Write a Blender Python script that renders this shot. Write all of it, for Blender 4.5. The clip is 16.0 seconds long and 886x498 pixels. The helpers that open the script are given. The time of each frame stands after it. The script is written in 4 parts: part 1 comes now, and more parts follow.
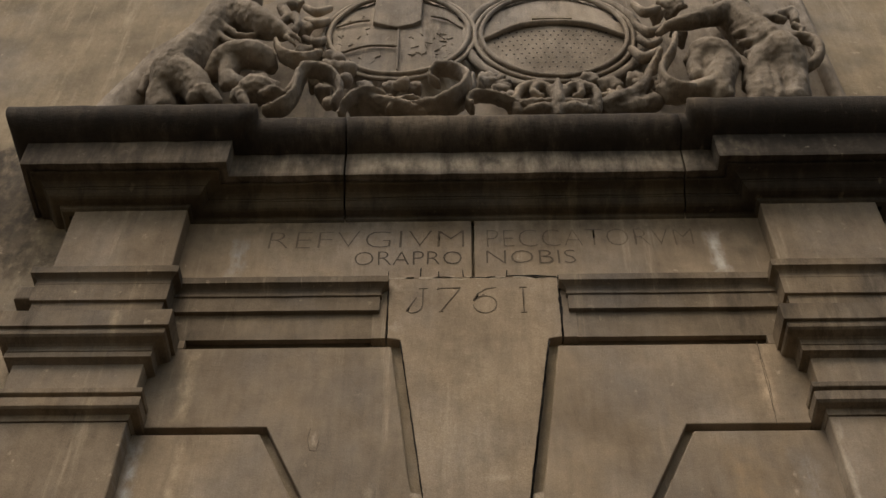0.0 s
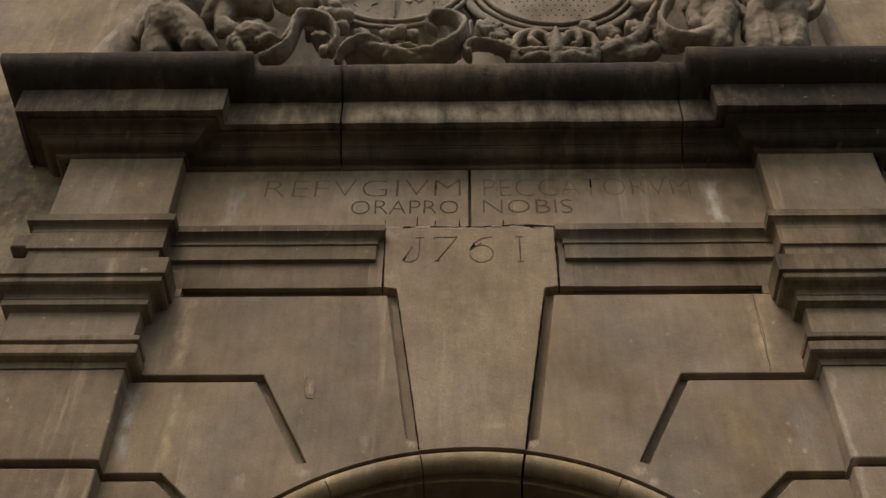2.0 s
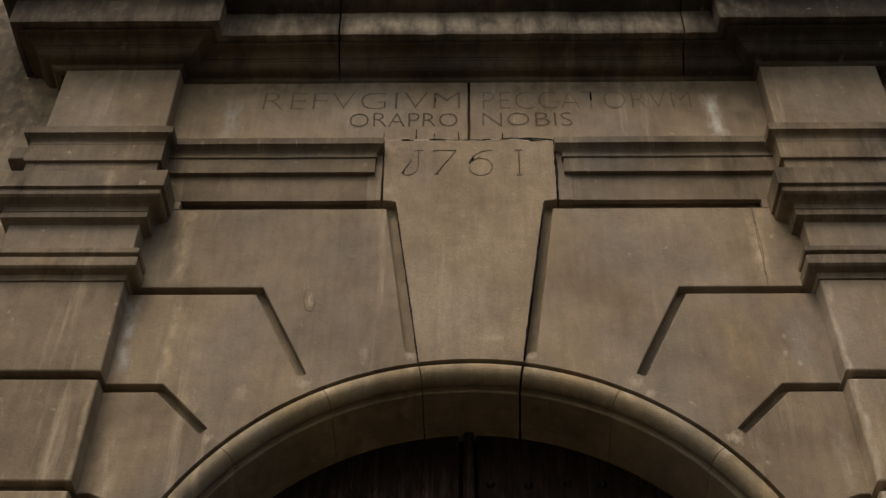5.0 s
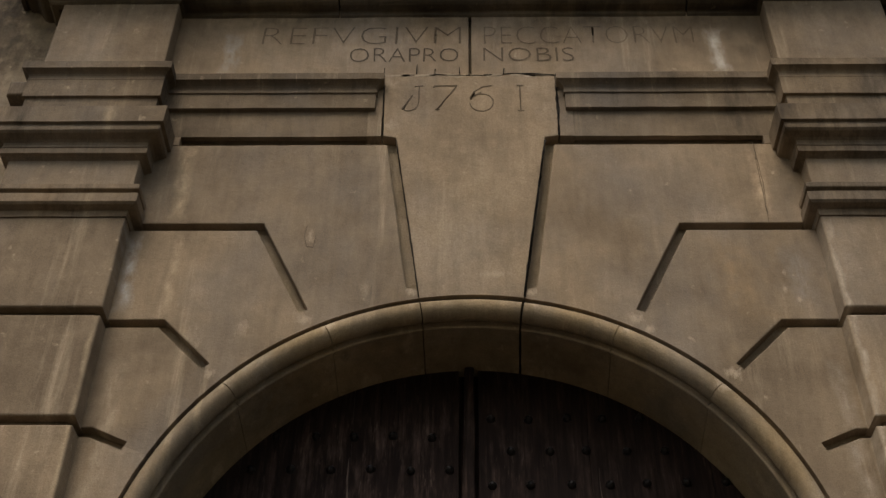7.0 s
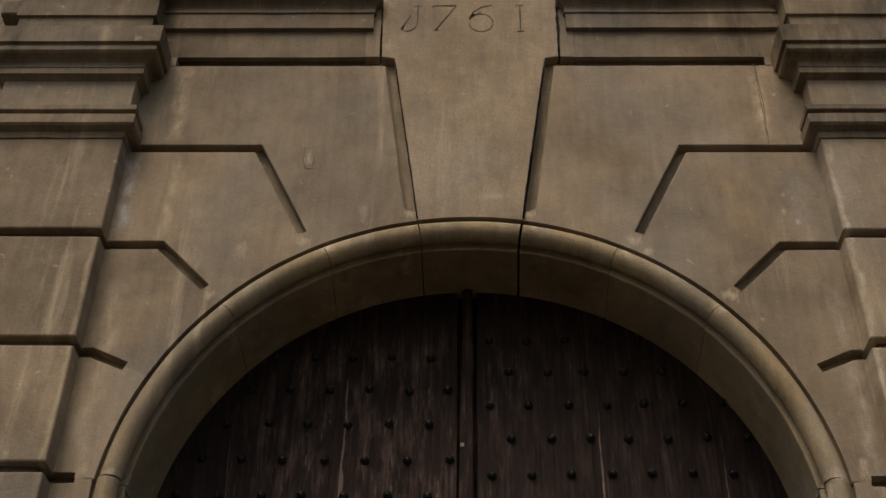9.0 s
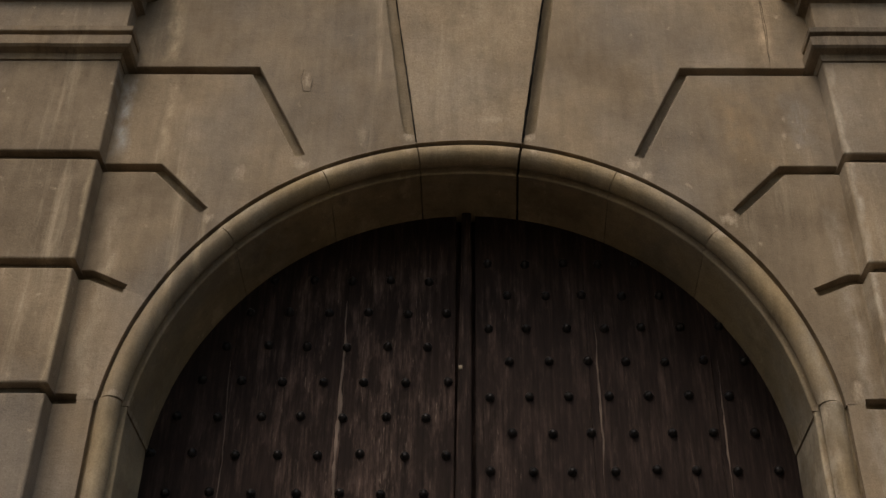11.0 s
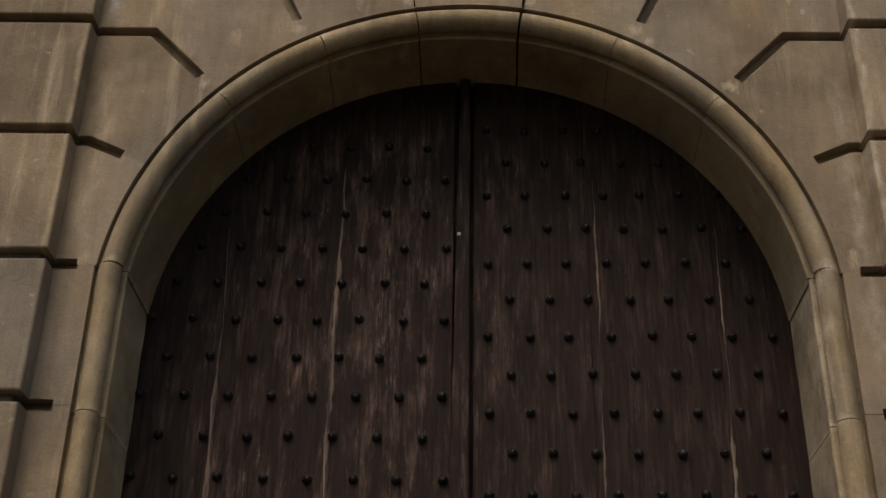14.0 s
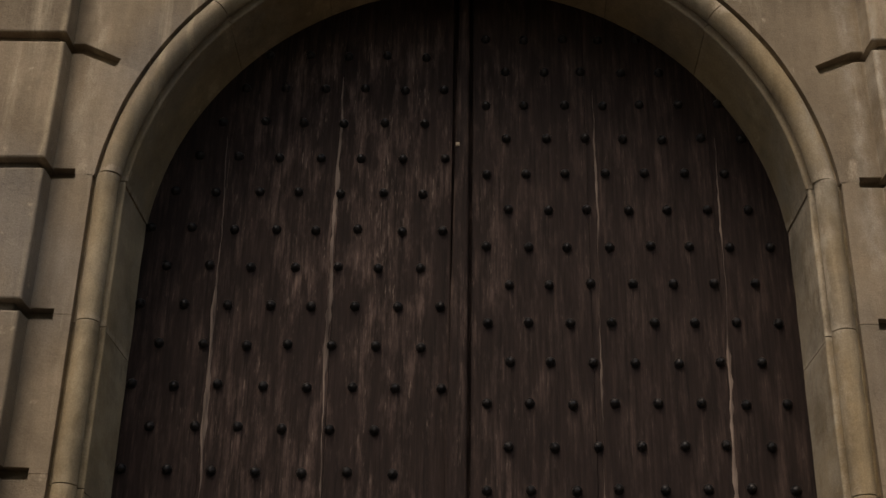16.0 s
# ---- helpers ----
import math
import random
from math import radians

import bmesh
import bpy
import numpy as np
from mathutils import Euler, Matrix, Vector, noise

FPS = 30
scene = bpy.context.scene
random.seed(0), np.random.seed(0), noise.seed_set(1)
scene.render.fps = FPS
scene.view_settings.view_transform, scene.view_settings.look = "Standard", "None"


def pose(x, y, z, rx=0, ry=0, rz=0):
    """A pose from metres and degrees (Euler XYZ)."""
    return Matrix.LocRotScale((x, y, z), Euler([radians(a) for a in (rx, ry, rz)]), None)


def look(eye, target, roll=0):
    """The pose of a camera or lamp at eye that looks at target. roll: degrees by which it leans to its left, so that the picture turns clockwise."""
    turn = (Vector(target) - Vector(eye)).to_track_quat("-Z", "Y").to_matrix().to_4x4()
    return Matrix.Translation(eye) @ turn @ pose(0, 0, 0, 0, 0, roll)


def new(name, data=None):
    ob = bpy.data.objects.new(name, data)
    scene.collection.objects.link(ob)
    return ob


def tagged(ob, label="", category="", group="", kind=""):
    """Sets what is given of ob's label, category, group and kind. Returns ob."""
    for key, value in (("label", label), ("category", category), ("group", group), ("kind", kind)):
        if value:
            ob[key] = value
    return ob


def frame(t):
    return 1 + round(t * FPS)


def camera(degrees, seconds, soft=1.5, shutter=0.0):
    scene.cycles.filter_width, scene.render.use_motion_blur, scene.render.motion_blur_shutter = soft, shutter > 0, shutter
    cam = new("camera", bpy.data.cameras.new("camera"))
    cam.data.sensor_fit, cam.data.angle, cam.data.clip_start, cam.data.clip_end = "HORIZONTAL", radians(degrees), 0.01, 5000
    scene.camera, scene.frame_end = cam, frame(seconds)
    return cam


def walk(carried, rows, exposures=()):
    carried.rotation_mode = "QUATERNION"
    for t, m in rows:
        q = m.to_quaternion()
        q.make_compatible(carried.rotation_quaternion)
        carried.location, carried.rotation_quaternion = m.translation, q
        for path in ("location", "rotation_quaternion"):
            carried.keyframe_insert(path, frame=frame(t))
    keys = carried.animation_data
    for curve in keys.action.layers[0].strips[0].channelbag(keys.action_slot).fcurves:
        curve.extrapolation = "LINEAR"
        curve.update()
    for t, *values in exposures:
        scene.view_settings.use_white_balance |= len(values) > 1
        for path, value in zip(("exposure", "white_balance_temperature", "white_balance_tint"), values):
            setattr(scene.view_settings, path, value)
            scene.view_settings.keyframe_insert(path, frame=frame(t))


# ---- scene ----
cam = camera(39.885, 16.0, soft=1.5)
EXPOSURE = 0.38
EYE = (-0.027, -4.0, 1.600)
# seconds, degrees up, degrees to the left, lean to the left
ROWS = [
    (0.0, 51.335, 1.867, 0.841),
    (0.5, 50.740, 1.710, 0.847),
    (1.0, 50.092, 1.658, 0.854),
    (1.5, 49.528, 1.584, 0.834),
    (2.0, 48.954, 1.560, 0.827),
    (2.5, 48.349, 1.526, 0.792),
    (3.0, 47.660, 1.495, 0.823),
    (3.5, 47.014, 1.472, 0.854),
    (4.0, 46.341, 1.445, 0.836),
    (6.5, 42.644, 1.382, 0.821),
    (7.0, 41.893, 1.390, 0.836),
    (7.5, 40.992, 1.373, 0.792),
    (8.0, 40.025, 1.347, 0.790),
    (8.5, 39.135, 1.287, 0.788),
    (9.0, 38.236, 1.241, 0.841),
    (11.5, 33.643, 1.059, 0.935),
    (12.0, 32.559, 1.011, 0.970),
    (12.5, 31.519, 0.995, 0.967),
    (13.0, 30.498, 0.969, 0.942),
    (13.5, 29.466, 0.941, 0.969),
    (14.0, 28.421, 0.903, 0.978),
    (14.5, 27.414, 0.842, 0.989),
    (15.0, 26.362, 0.827, 1.008),
    (15.5, 25.260, 0.779, 1.010),
    (16.0, 24.212, 0.752, 1.004),
]
walk(cam, [(t, pose(*EYE, 90 + up, 0, turn) @ pose(0, 0, 0, 0, 0, lean)) for t, up, turn, lean in ROWS],
     exposures=((0.0, EXPOSURE, 7080, 14), (16.0, EXPOSURE - 0.12, 7080, 14)))

# ---- light ----
world = bpy.data.worlds.new("sky")
scene.world = world
world.use_nodes = True
wn = world.node_tree.nodes
sky = wn.new("ShaderNodeTexSky")
sky.sky_type = "NISHITA"
sky.sun_disc = False
sky.sun_elevation = radians(59)
sky.sun_rotation = radians(205)
sky.air_density, sky.dust_density = 1.6, 4.0
world.node_tree.links.new(sky.outputs[0], wn["Background"].inputs[0])
wn["Background"].inputs[1].default_value = 0.10
sun_data = bpy.data.lights.new("sun", "SUN")
sun_data.energy, sun_data.angle, sun_data.color = 1.75, radians(35), (1.0, 0.93, 0.82)
sun = new("sun", sun_data)
sun.matrix_world = look((-2.2, -4.9, 9.0), (0, 0, 0))


# ---- materials ----
def shader(name, rough=0.9):
    m = bpy.data.materials.new(name)
    m.use_nodes = True
    nt = m.node_tree
    b = nt.nodes["Principled BSDF"]
    b.inputs["Roughness"].default_value = rough
    b.inputs["Specular IOR Level"].default_value = 0.25
    return m, nt, b


def node(nt, kind, **values):
    n = nt.nodes.new(kind)
    for k, v in values.items():
        n.inputs[k.replace("_", " ")].default_value = v
    return n


def place(nt, scale=(1, 1, 1), shift=(0, 0, 0)):
    g = nt.nodes.new("ShaderNodeNewGeometry")
    mp = node(nt, "ShaderNodeMapping", Scale=scale, Location=shift)
    nt.links.new(g.outputs["Position"], mp.inputs["Vector"])
    return mp.outputs[0]


def cloud(nt, where, size, detail=4.0, rough=0.6):
    n = node(nt, "ShaderNodeTexNoise", Scale=size, Detail=detail, Roughness=rough)
    nt.links.new(where, n.inputs["Vector"])
    return n.outputs["Fac"]


def ramp(nt, fac, *stops):
    n = nt.nodes.new("ShaderNodeValToRGB")
    e = n.color_ramp.elements
    while len(e) < len(stops):
        e.new(0.5)
    for el, (p, c) in zip(e, stops):
        el.position, el.color = p, (*c, 1) if len(c) == 3 else c
    nt.links.new(fac, n.inputs[0])
    return n.outputs[0]


def mix(nt, fac, a, b, how="MIX"):
    n = nt.nodes.new("ShaderNodeMix")
    n.data_type, n.blend_type = "RGBA", how
    for socket, v in ((n.inputs["Factor"], fac), (n.inputs["A"], a), (n.inputs["B"], b)):
        if isinstance(v, (int, float)):
            socket.default_value = v
        elif isinstance(v, tuple):
            socket.default_value = (*v, 1)
        else:
            nt.links.new(v, socket)
    return n.outputs["Result"]


def bump(nt, bsdf, height, strength, distance):
    n = node(nt, "ShaderNodeBump", Strength=strength, Distance=distance)
    nt.links.new(height, n.inputs["Height"])
    nt.links.new(n.outputs[0], bsdf.inputs["Normal"])


def maths(nt, how, a, b):
    n = nt.nodes.new("ShaderNodeMath")
    n.operation = how
    for socket, v in zip(n.inputs, (a, b)):
        if isinstance(v, (int, float)):
            socket.default_value = v
        else:
            nt.links.new(v, socket)
    return n.outputs[0]


def patch_mask(nt, x0, z0, z1, wide, seed):
    """A wandering, patchy band between two heights, for water runs, stains and painted shade."""
    g = nt.nodes.new("ShaderNodeNewGeometry")
    xyz = nt.nodes.new("ShaderNodeSeparateXYZ")
    nt.links.new(g.outputs["Position"], xyz.inputs[0])
    wander = maths(nt, "MULTIPLY", maths(nt, "SUBTRACT", cloud(nt, place(nt, (2.0, 1.0, 3.0), (seed, seed, seed)), 2.0, 4), 0.5), wide * 2.5)
    off = maths(nt, "ABSOLUTE", maths(nt, "ADD", maths(nt, "SUBTRACT", xyz.outputs[0], x0), wander), 0)
    across = maths(nt, "SUBTRACT", 1.0, maths(nt, "DIVIDE", off, wide))
    low = maths(nt, "MULTIPLY", maths(nt, "SUBTRACT", xyz.outputs[2], z0), 9.0)
    top = maths(nt, "MULTIPLY", maths(nt, "SUBTRACT", z1, xyz.outputs[2]), 9.0)
    m = across
    for other in (low, top):
        m = maths(nt, "MINIMUM", m, other)
    n = nt.nodes.new("ShaderNodeClamp")
    nt.links.new(m, n.inputs[0])
    patch = ramp(nt, cloud(nt, place(nt, (9.0, 3.0, 5.0), (seed, 2, 1)), 2.0, 5), (0.34, (0, 0, 0)), (0.6, (1, 1, 1)))
    return maths(nt, "MULTIPLY", n.outputs[0], patch)


# x, lower and upper height, width, colour, strength
RUNS_AND_SHADE = (
    (-1.34, 5.36, 5.87, 0.05, (0.52, 0.42, 0.28), 0.8), (1.335, 5.36, 5.87, 0.05, (0.55, 0.42, 0.28), 0.8),
    (-1.30, 4.80, 5.30, 0.03, (0.50, 0.40, 0.27), 0.7), (-1.485, 4.82, 5.29, 0.045, (0.46, 0.45, 0.42), 0.9),
    (1.40, 4.85, 5.22, 0.07, (0.34, 0.33, 0.31), 0.4), (1.13, 4.80, 5.28, 0.10, (0.34, 0.24, 0.13), 0.35),
    (-1.24, 6.36, 6.72, 0.05, (0.42, 0.42, 0.40), 0.7), (1.27, 6.36, 6.75, 0.06, (0.55, 0.52, 0.46), 0.9),
    (-1.44, 3.75, 4.6, 0.05, (0.48, 0.40, 0.29), 0.6), (1.47, 3.3, 4.6, 0.05, (0.45, 0.41, 0.34), 0.5),
    (-0.66, 4.9, 5.25, 0.30, (0.19, 0.152, 0.11), 0.5), (0.95, 5.4, 5.85, 0.35, (0.20, 0.16, 0.115), 0.45),
    # dark rows at the frieze top mix stain with painted shade under the cornice
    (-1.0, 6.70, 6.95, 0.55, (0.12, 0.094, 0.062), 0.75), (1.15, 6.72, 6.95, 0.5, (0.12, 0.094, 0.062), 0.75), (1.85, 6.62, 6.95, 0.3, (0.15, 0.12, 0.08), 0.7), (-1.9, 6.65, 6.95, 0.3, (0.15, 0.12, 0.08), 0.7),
    (-1.15, 5.4, 5.86, 0.16, (0.20, 0.16, 0.115), 0.6), (-1.42, 5.36, 5.8, 0.10, (0.17, 0.14, 0.10), 0.6), (1.43, 5.36, 5.8, 0.10, (0.17, 0.14, 0.10), 0.6),
    (1.545, 3.3, 5.28, 0.022, (0.50, 0.44, 0.35), 0.75), (-1.545, 3.6, 4.75, 0.016, (0.44, 0.36, 0.24), 0.6), (1.16, 4.75, 5.26, 0.16, (0.30, 0.215, 0.125), 0.5), (1.27, 6.36, 6.72, 0.03, (0.60, 0.57, 0.50), 0.9),
    # first three: the same stain and painted shade below the bed moulding
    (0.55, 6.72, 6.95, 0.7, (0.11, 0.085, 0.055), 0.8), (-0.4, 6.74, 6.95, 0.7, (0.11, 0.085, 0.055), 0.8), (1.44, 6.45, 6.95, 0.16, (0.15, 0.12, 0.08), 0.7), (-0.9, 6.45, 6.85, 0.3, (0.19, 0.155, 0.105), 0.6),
    (0.0, 5.0, 5.9, 0.28, (0.36, 0.295, 0.205), 0.5), (-1.05, 4.55, 5.15, 0.22, (0.17, 0.138, 0.10), 0.5),
)


# pale lime and broken arrises: x, height, half width, half height, strength
CHIPS = (
    (-0.70, 4.795, 0.040, 0.030, 0.9), (0.685, 4.800, 0.045, 0.034, 1.0), (0.74, 4.745, 0.030, 0.024, 0.8),
    (-1.065, 4.515, 0.030, 0.030, 0.8), (1.055, 4.515, 0.045, 0.034, 1.0), (-0.255, 4.945, 0.035, 0.034, 1.0), (0.255, 4.94, 0.034, 0.030, 1.0),
    (-1.165, 4.70, 0.055, 0.085, 0.55), (-0.715, 5.265, 0.020, 0.060, 0.8), (1.335, 4.96, 0.014, 0.030, 0.8), (1.385, 4.90, 0.016, 0.020, 0.8),
    (1.345, 5.05, 0.012, 0.020, 0.7), (-0.955, 4.74, 0.035, 0.055, 0.45), (-0.45, 4.965, 0.03, 0.07, 0.4), (-0.395, 6.30, 0.06, 0.05, 0.5),
    (1.43, 3.74, 0.026, 0.055, 1.0), (-1.42, 3.72, 0.04, 0.03, 0.5), (-0.385, 5.99, 0.045, 0.05, 0.6), (0.10, 5.04, 0.09, 0.020, 0.55),
)


def chip_mask(nt, x0, z0, rx, rz, seed):
    """A ragged pale patch about a place in the facade."""
    g = nt.nodes.new("ShaderNodeNewGeometry")
    mp = node(nt, "ShaderNodeMapping", Scale=(1 / rx, 0.0, 1 / rz), Location=(-x0 / rx, 0.0, -z0 / rz))
    nt.links.new(g.outputs["Position"], mp.inputs["Vector"])
    far = nt.nodes.new("ShaderNodeVectorMath")
    far.operation = "LENGTH"
    nt.links.new(mp.outputs[0], far.inputs[0])
    rag = maths(nt, "MULTIPLY", maths(nt, "SUBTRACT", cloud(nt, place(nt, (1.3, 1, 0.6), (seed, 1, 2)), 26.0, 6, 0.78), 0.24), 3.6)
    return ramp(nt, maths(nt, "SUBTRACT", rag, far.outputs["Value"]), (0.0, (0, 0, 0)), (0.9, (1, 1, 1)))


def stone(name, base, dark, light, crust=0.0, streak=0.5, grain=0.6, tone=0.25, patches_=(), chips_=()):
    """Weathered sandstone: mottling, water streaks, pale lime scars, black crust, fine grain."""
    m, nt, b = shader(name)
    w = place(nt)
    col = mix(nt, ramp(nt, cloud(nt, w, 2.3, 6), (0.38, (0, 0, 0)), (0.62, (1, 1, 1))), base, dark)
    bloom = ramp(nt, cloud(nt, place(nt, (1, 1, 0.7), (4, 9, 2)), 1.3, 5), (0.48, (0, 0, 0)), (0.68, (0.32, 0.32, 0.32)))
    grey = tuple(0.62 * base[0] + 0.3 * v for v in (base[1], base[1] * 0.98, base[1] * 0.93))
    col = mix(nt, bloom, col, grey)
    info = nt.nodes.new("ShaderNodeObjectInfo")
    own = ramp(nt, info.outputs["Random"], (0.0, (1 - tone, 1 - tone, 1 - tone)), (1.0, (1 + tone * 0.3, 1 + tone * 0.25, 1 + tone * 0.15)))
    col = mix(nt, 1.0, col, own, "MULTIPLY")
    runs = cloud(nt, place(nt, (6.5, 2.0, 0.5)), 1.6, 5, 0.65)
    col = mix(nt, maths(nt, "MULTIPLY", ramp(nt, runs, (0.58, (0, 0, 0)), (0.74, (1, 1, 1))), streak), col, light)
    col = mix(nt, maths(nt, "MULTIPLY", ramp(nt, cloud(nt, place(nt, (5.0, 2.0, 0.8), (3, 1, 5)), 1.7, 5), (0.56, (0, 0, 0)), (0.75, (1, 1, 1))), streak), col, dark)
    for i, (rx, rz0, rz1, wide, tint, force) in enumerate(patches_):
        col = mix(nt, maths(nt, "MULTIPLY", patch_mask(nt, rx, rz0, rz1, wide, i * 1.7), force), col, tint)
    for i, (cx, cz, rx, rz, force) in enumerate(chips_):
        col = mix(nt, maths(nt, "MULTIPLY", chip_mask(nt, cx, cz, rx, rz, i * 2.3), force * 0.75), col, (0.47, 0.395, 0.295))
    spots = cloud(nt, w, 14.0, 3)
    col = mix(nt, ramp(nt, spots, (0.67, (0, 0, 0)), (0.75, (0.55, 0.55, 0.55))), col, light)
    brushed = cloud(nt, place(nt, (22.0, 8.0, 3.2), (2, 7, 1)), 1.0, 5, 0.62)
    col = mix(nt, 0.55 * min(1.0, 2 * streak), col, ramp(nt, brushed, (0.30, (0.76, 0.755, 0.75)), (0.52, (1.0, 1.0, 1.0)), (0.72, (1.17, 1.17, 1.16))), "MULTIPLY")
    blotch = cloud(nt, place(nt, (1, 1, 0.8), (6, 3, 8)), 9.0, 6, 0.72)
    col = mix(nt, 0.55, col, ramp(nt, blotch, (0.32, (0.78, 0.765, 0.75)), (0.68, (1.14, 1.15, 1.16))), "MULTIPLY")
    scratch = cloud(nt, place(nt, (46.0, 10.0, 9.0), (5, 1, 3)), 1.0, 3, 0.5)
    rare = cloud(nt, place(nt, (1, 1, 1), (8, 2, 6)), 3.5, 3)
    col = mix(nt, maths(nt, "MULTIPLY", ramp(nt, scratch, (0.68, (0, 0, 0)), (0.76, (0.5, 0.5, 0.5))), ramp(nt, rare, (0.52, (0, 0, 0)), (0.6, (1, 1, 1)))), col, light)
    fine = cloud(nt, w, 160.0, 3, 0.7)
    col = mix(nt, 0.55, col, ramp(nt, fine, (0.3, (0.62, 0.60, 0.58)), (0.7, (1.15, 1.15, 1.15))), "MULTIPLY")
    if crust:
        drips = cloud(nt, place(nt, (3.2, 1.6, 0.7), (1, 2, 0)), 1.5, 7, 0.72)
        col = mix(nt, maths(nt, "MULTIPLY", ramp(nt, drips, (0.62 - 0.35 * crust, (0, 0, 0)), (0.78 - 0.3 * crust, (1, 1, 1))), min(1.0, 0.6 + 0.4 * crust)), col, (0.021, 0.0165, 0.012))
    nt.links.new(col, b.inputs["Base Color"])
    bump(nt, b, maths(nt, "ADD", cloud(nt, w, 34.0, 6, 0.7), maths(nt, "MULTIPLY", fine, 0.35)), grain, 0.006)
    return m


SAND, SAND_DARK, SAND_PALE = (0.30, 0.235, 0.16), (0.20, 0.155, 0.105), (0.46, 0.38, 0.27)
ashlar = stone("sandstone_ashlar", SAND, SAND_DARK, SAND_PALE, 0.0, 0.6, 0.7, 0.25, RUNS_AND_SHADE, CHIPS)
RING_RUNS = (
    (0.0, 4.6, 4.95, 0.24, (0.21, 0.165, 0.095), 0.7), (-0.60, 4.55, 4.8, 0.12, (0.38, 0.29, 0.16), 0.6), (0.66, 4.5, 4.8, 0.14, (0.35, 0.26, 0.14), 0.6),
    (-1.22, 3.3, 4.2, 0.12, (0.25, 0.19, 0.11), 0.6), (1.30, 3.5, 4.3, 0.10, (0.32, 0.285, 0.225), 0.5), (-0.85, 4.3, 4.65, 0.14, (0.32, 0.285, 0.225), 0.4),
    (-1.30, 2.4, 3.65, 0.07, (0.42, 0.34, 0.22), 0.6), (1.27, 2.4, 3.66, 0.05, (0.46, 0.40, 0.31), 0.7),
)
RING_CHIPS = (
    (-0.60, 4.745, 0.035, 0.035, 0.8), (0.655, 4.74, 0.05, 0.03, 0.9), (1.01, 4.45, 0.045, 0.045, 0.9), (-0.99, 4.47, 0.035, 0.035, 0.7), (-0.255, 4.87, 0.03, 0.05, 0.5),
    (0.265, 4.87, 0.03, 0.05, 0.6), (1.34, 3.70, 0.07, 0.035, 1.0), (1.385, 3.73, 0.035, 0.06, 1.0), (1.29, 3.66, 0.02, 0.06, 0.9), (1.285, 3.35, 0.010, 0.25, 0.9), (1.385, 3.40, 0.010, 0.30, 0.8), (-1.32, 3.70, 0.06, 0.025, 0.7), (1.27, 3.11, 0.09, 0.02, 0.9), (-1.31, 3.12, 0.08, 0.02, 0.6),
)
ring_mat = stone("sandstone_arch_moulding", (0.325, 0.245, 0.142), (0.20, 0.152, 0.090), (0.46, 0.37, 0.24), 0.10, 0.55, 0.7, 0.18, RING_RUNS, RING_CHIPS)
# soot patches on the cornice
SOOT = (
    (-0.35, 7.17, 7.45, 0.75, (0.17, 0.135, 0.094), 0.95), (0.55, 7.17, 7.45, 0.9, (0.16, 0.127, 0.088), 0.95), (0.1, 7.17, 7.4, 1.2, (0.15, 0.118, 0.082), 0.9),
    (0.30, 6.97, 7.18, 1.3, (0.36, 0.31, 0.235), 1.0), (-0.35, 6.97, 7.18, 0.8, (0.36, 0.31, 0.235), 1.0), (0.75, 6.97, 7.18, 0.7, (0.34, 0.29, 0.22), 1.0),
    (-1.9, 7.15, 7.55, 1.1, (0.020, 0.016, 0.012), 1.0), (-1.25, 7.1, 7.5, 0.35, (0.020, 0.016, 0.012), 1.0), (1.15, 7.12, 7.5, 0.10, (0.02, 0.016, 0.012), 0.9), (0.45, 7.15, 7.5, 0.06, (0.02, 0.016, 0.012), 0.9),
    (1.95, 6.80, 7.5, 0.85, (0.022, 0.018, 0.013), 1.0), (2.2, 6.85, 7.3, 1.3, (0.025, 0.02, 0.015), 1.0), (2.0, 6.85, 7.3, 1.1, (0.03, 0.024, 0.017), 1.0), (1.7, 6.95, 7.45, 0.7, (0.022, 0.018, 0.013), 1.0), (-0.85, 7.0, 7.5, 0.32, (0.025, 0.02, 0.015), 0.9),
    (-2.1, 6.85, 7.2, 0.9, (0.05, 0.038, 0.026), 0.8), (0.1, 7.0, 7.5, 0.10, (0.025, 0.02, 0.015), 0.9), (0.62, 7.05, 7.5, 0.14, (0.03, 0.024, 0.018), 0.8),
)
moulded = stone("sandstone_moulded", (0.24, 0.185, 0.122), (0.13, 0.10, 0.066), (0.38, 0.31, 0.21), 0.28)
sooty = stone("sandstone_streaked_crust", (0.215, 0.175, 0.125), (0.09, 0.072, 0.052), (0.36, 0.31, 0.24), 0.50, 0.5, 0.6, 0.25, SOOT)
black = stone("sandstone_black_crust", (0.095, 0.072, 0.048), (0.024, 0.019, 0.013), (0.20, 0.155, 0.105), 0.60, 0.5, 1.0, 0.25, SOOT)
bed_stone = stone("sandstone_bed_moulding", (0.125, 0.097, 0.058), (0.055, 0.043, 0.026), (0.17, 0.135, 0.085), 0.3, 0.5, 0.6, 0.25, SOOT)
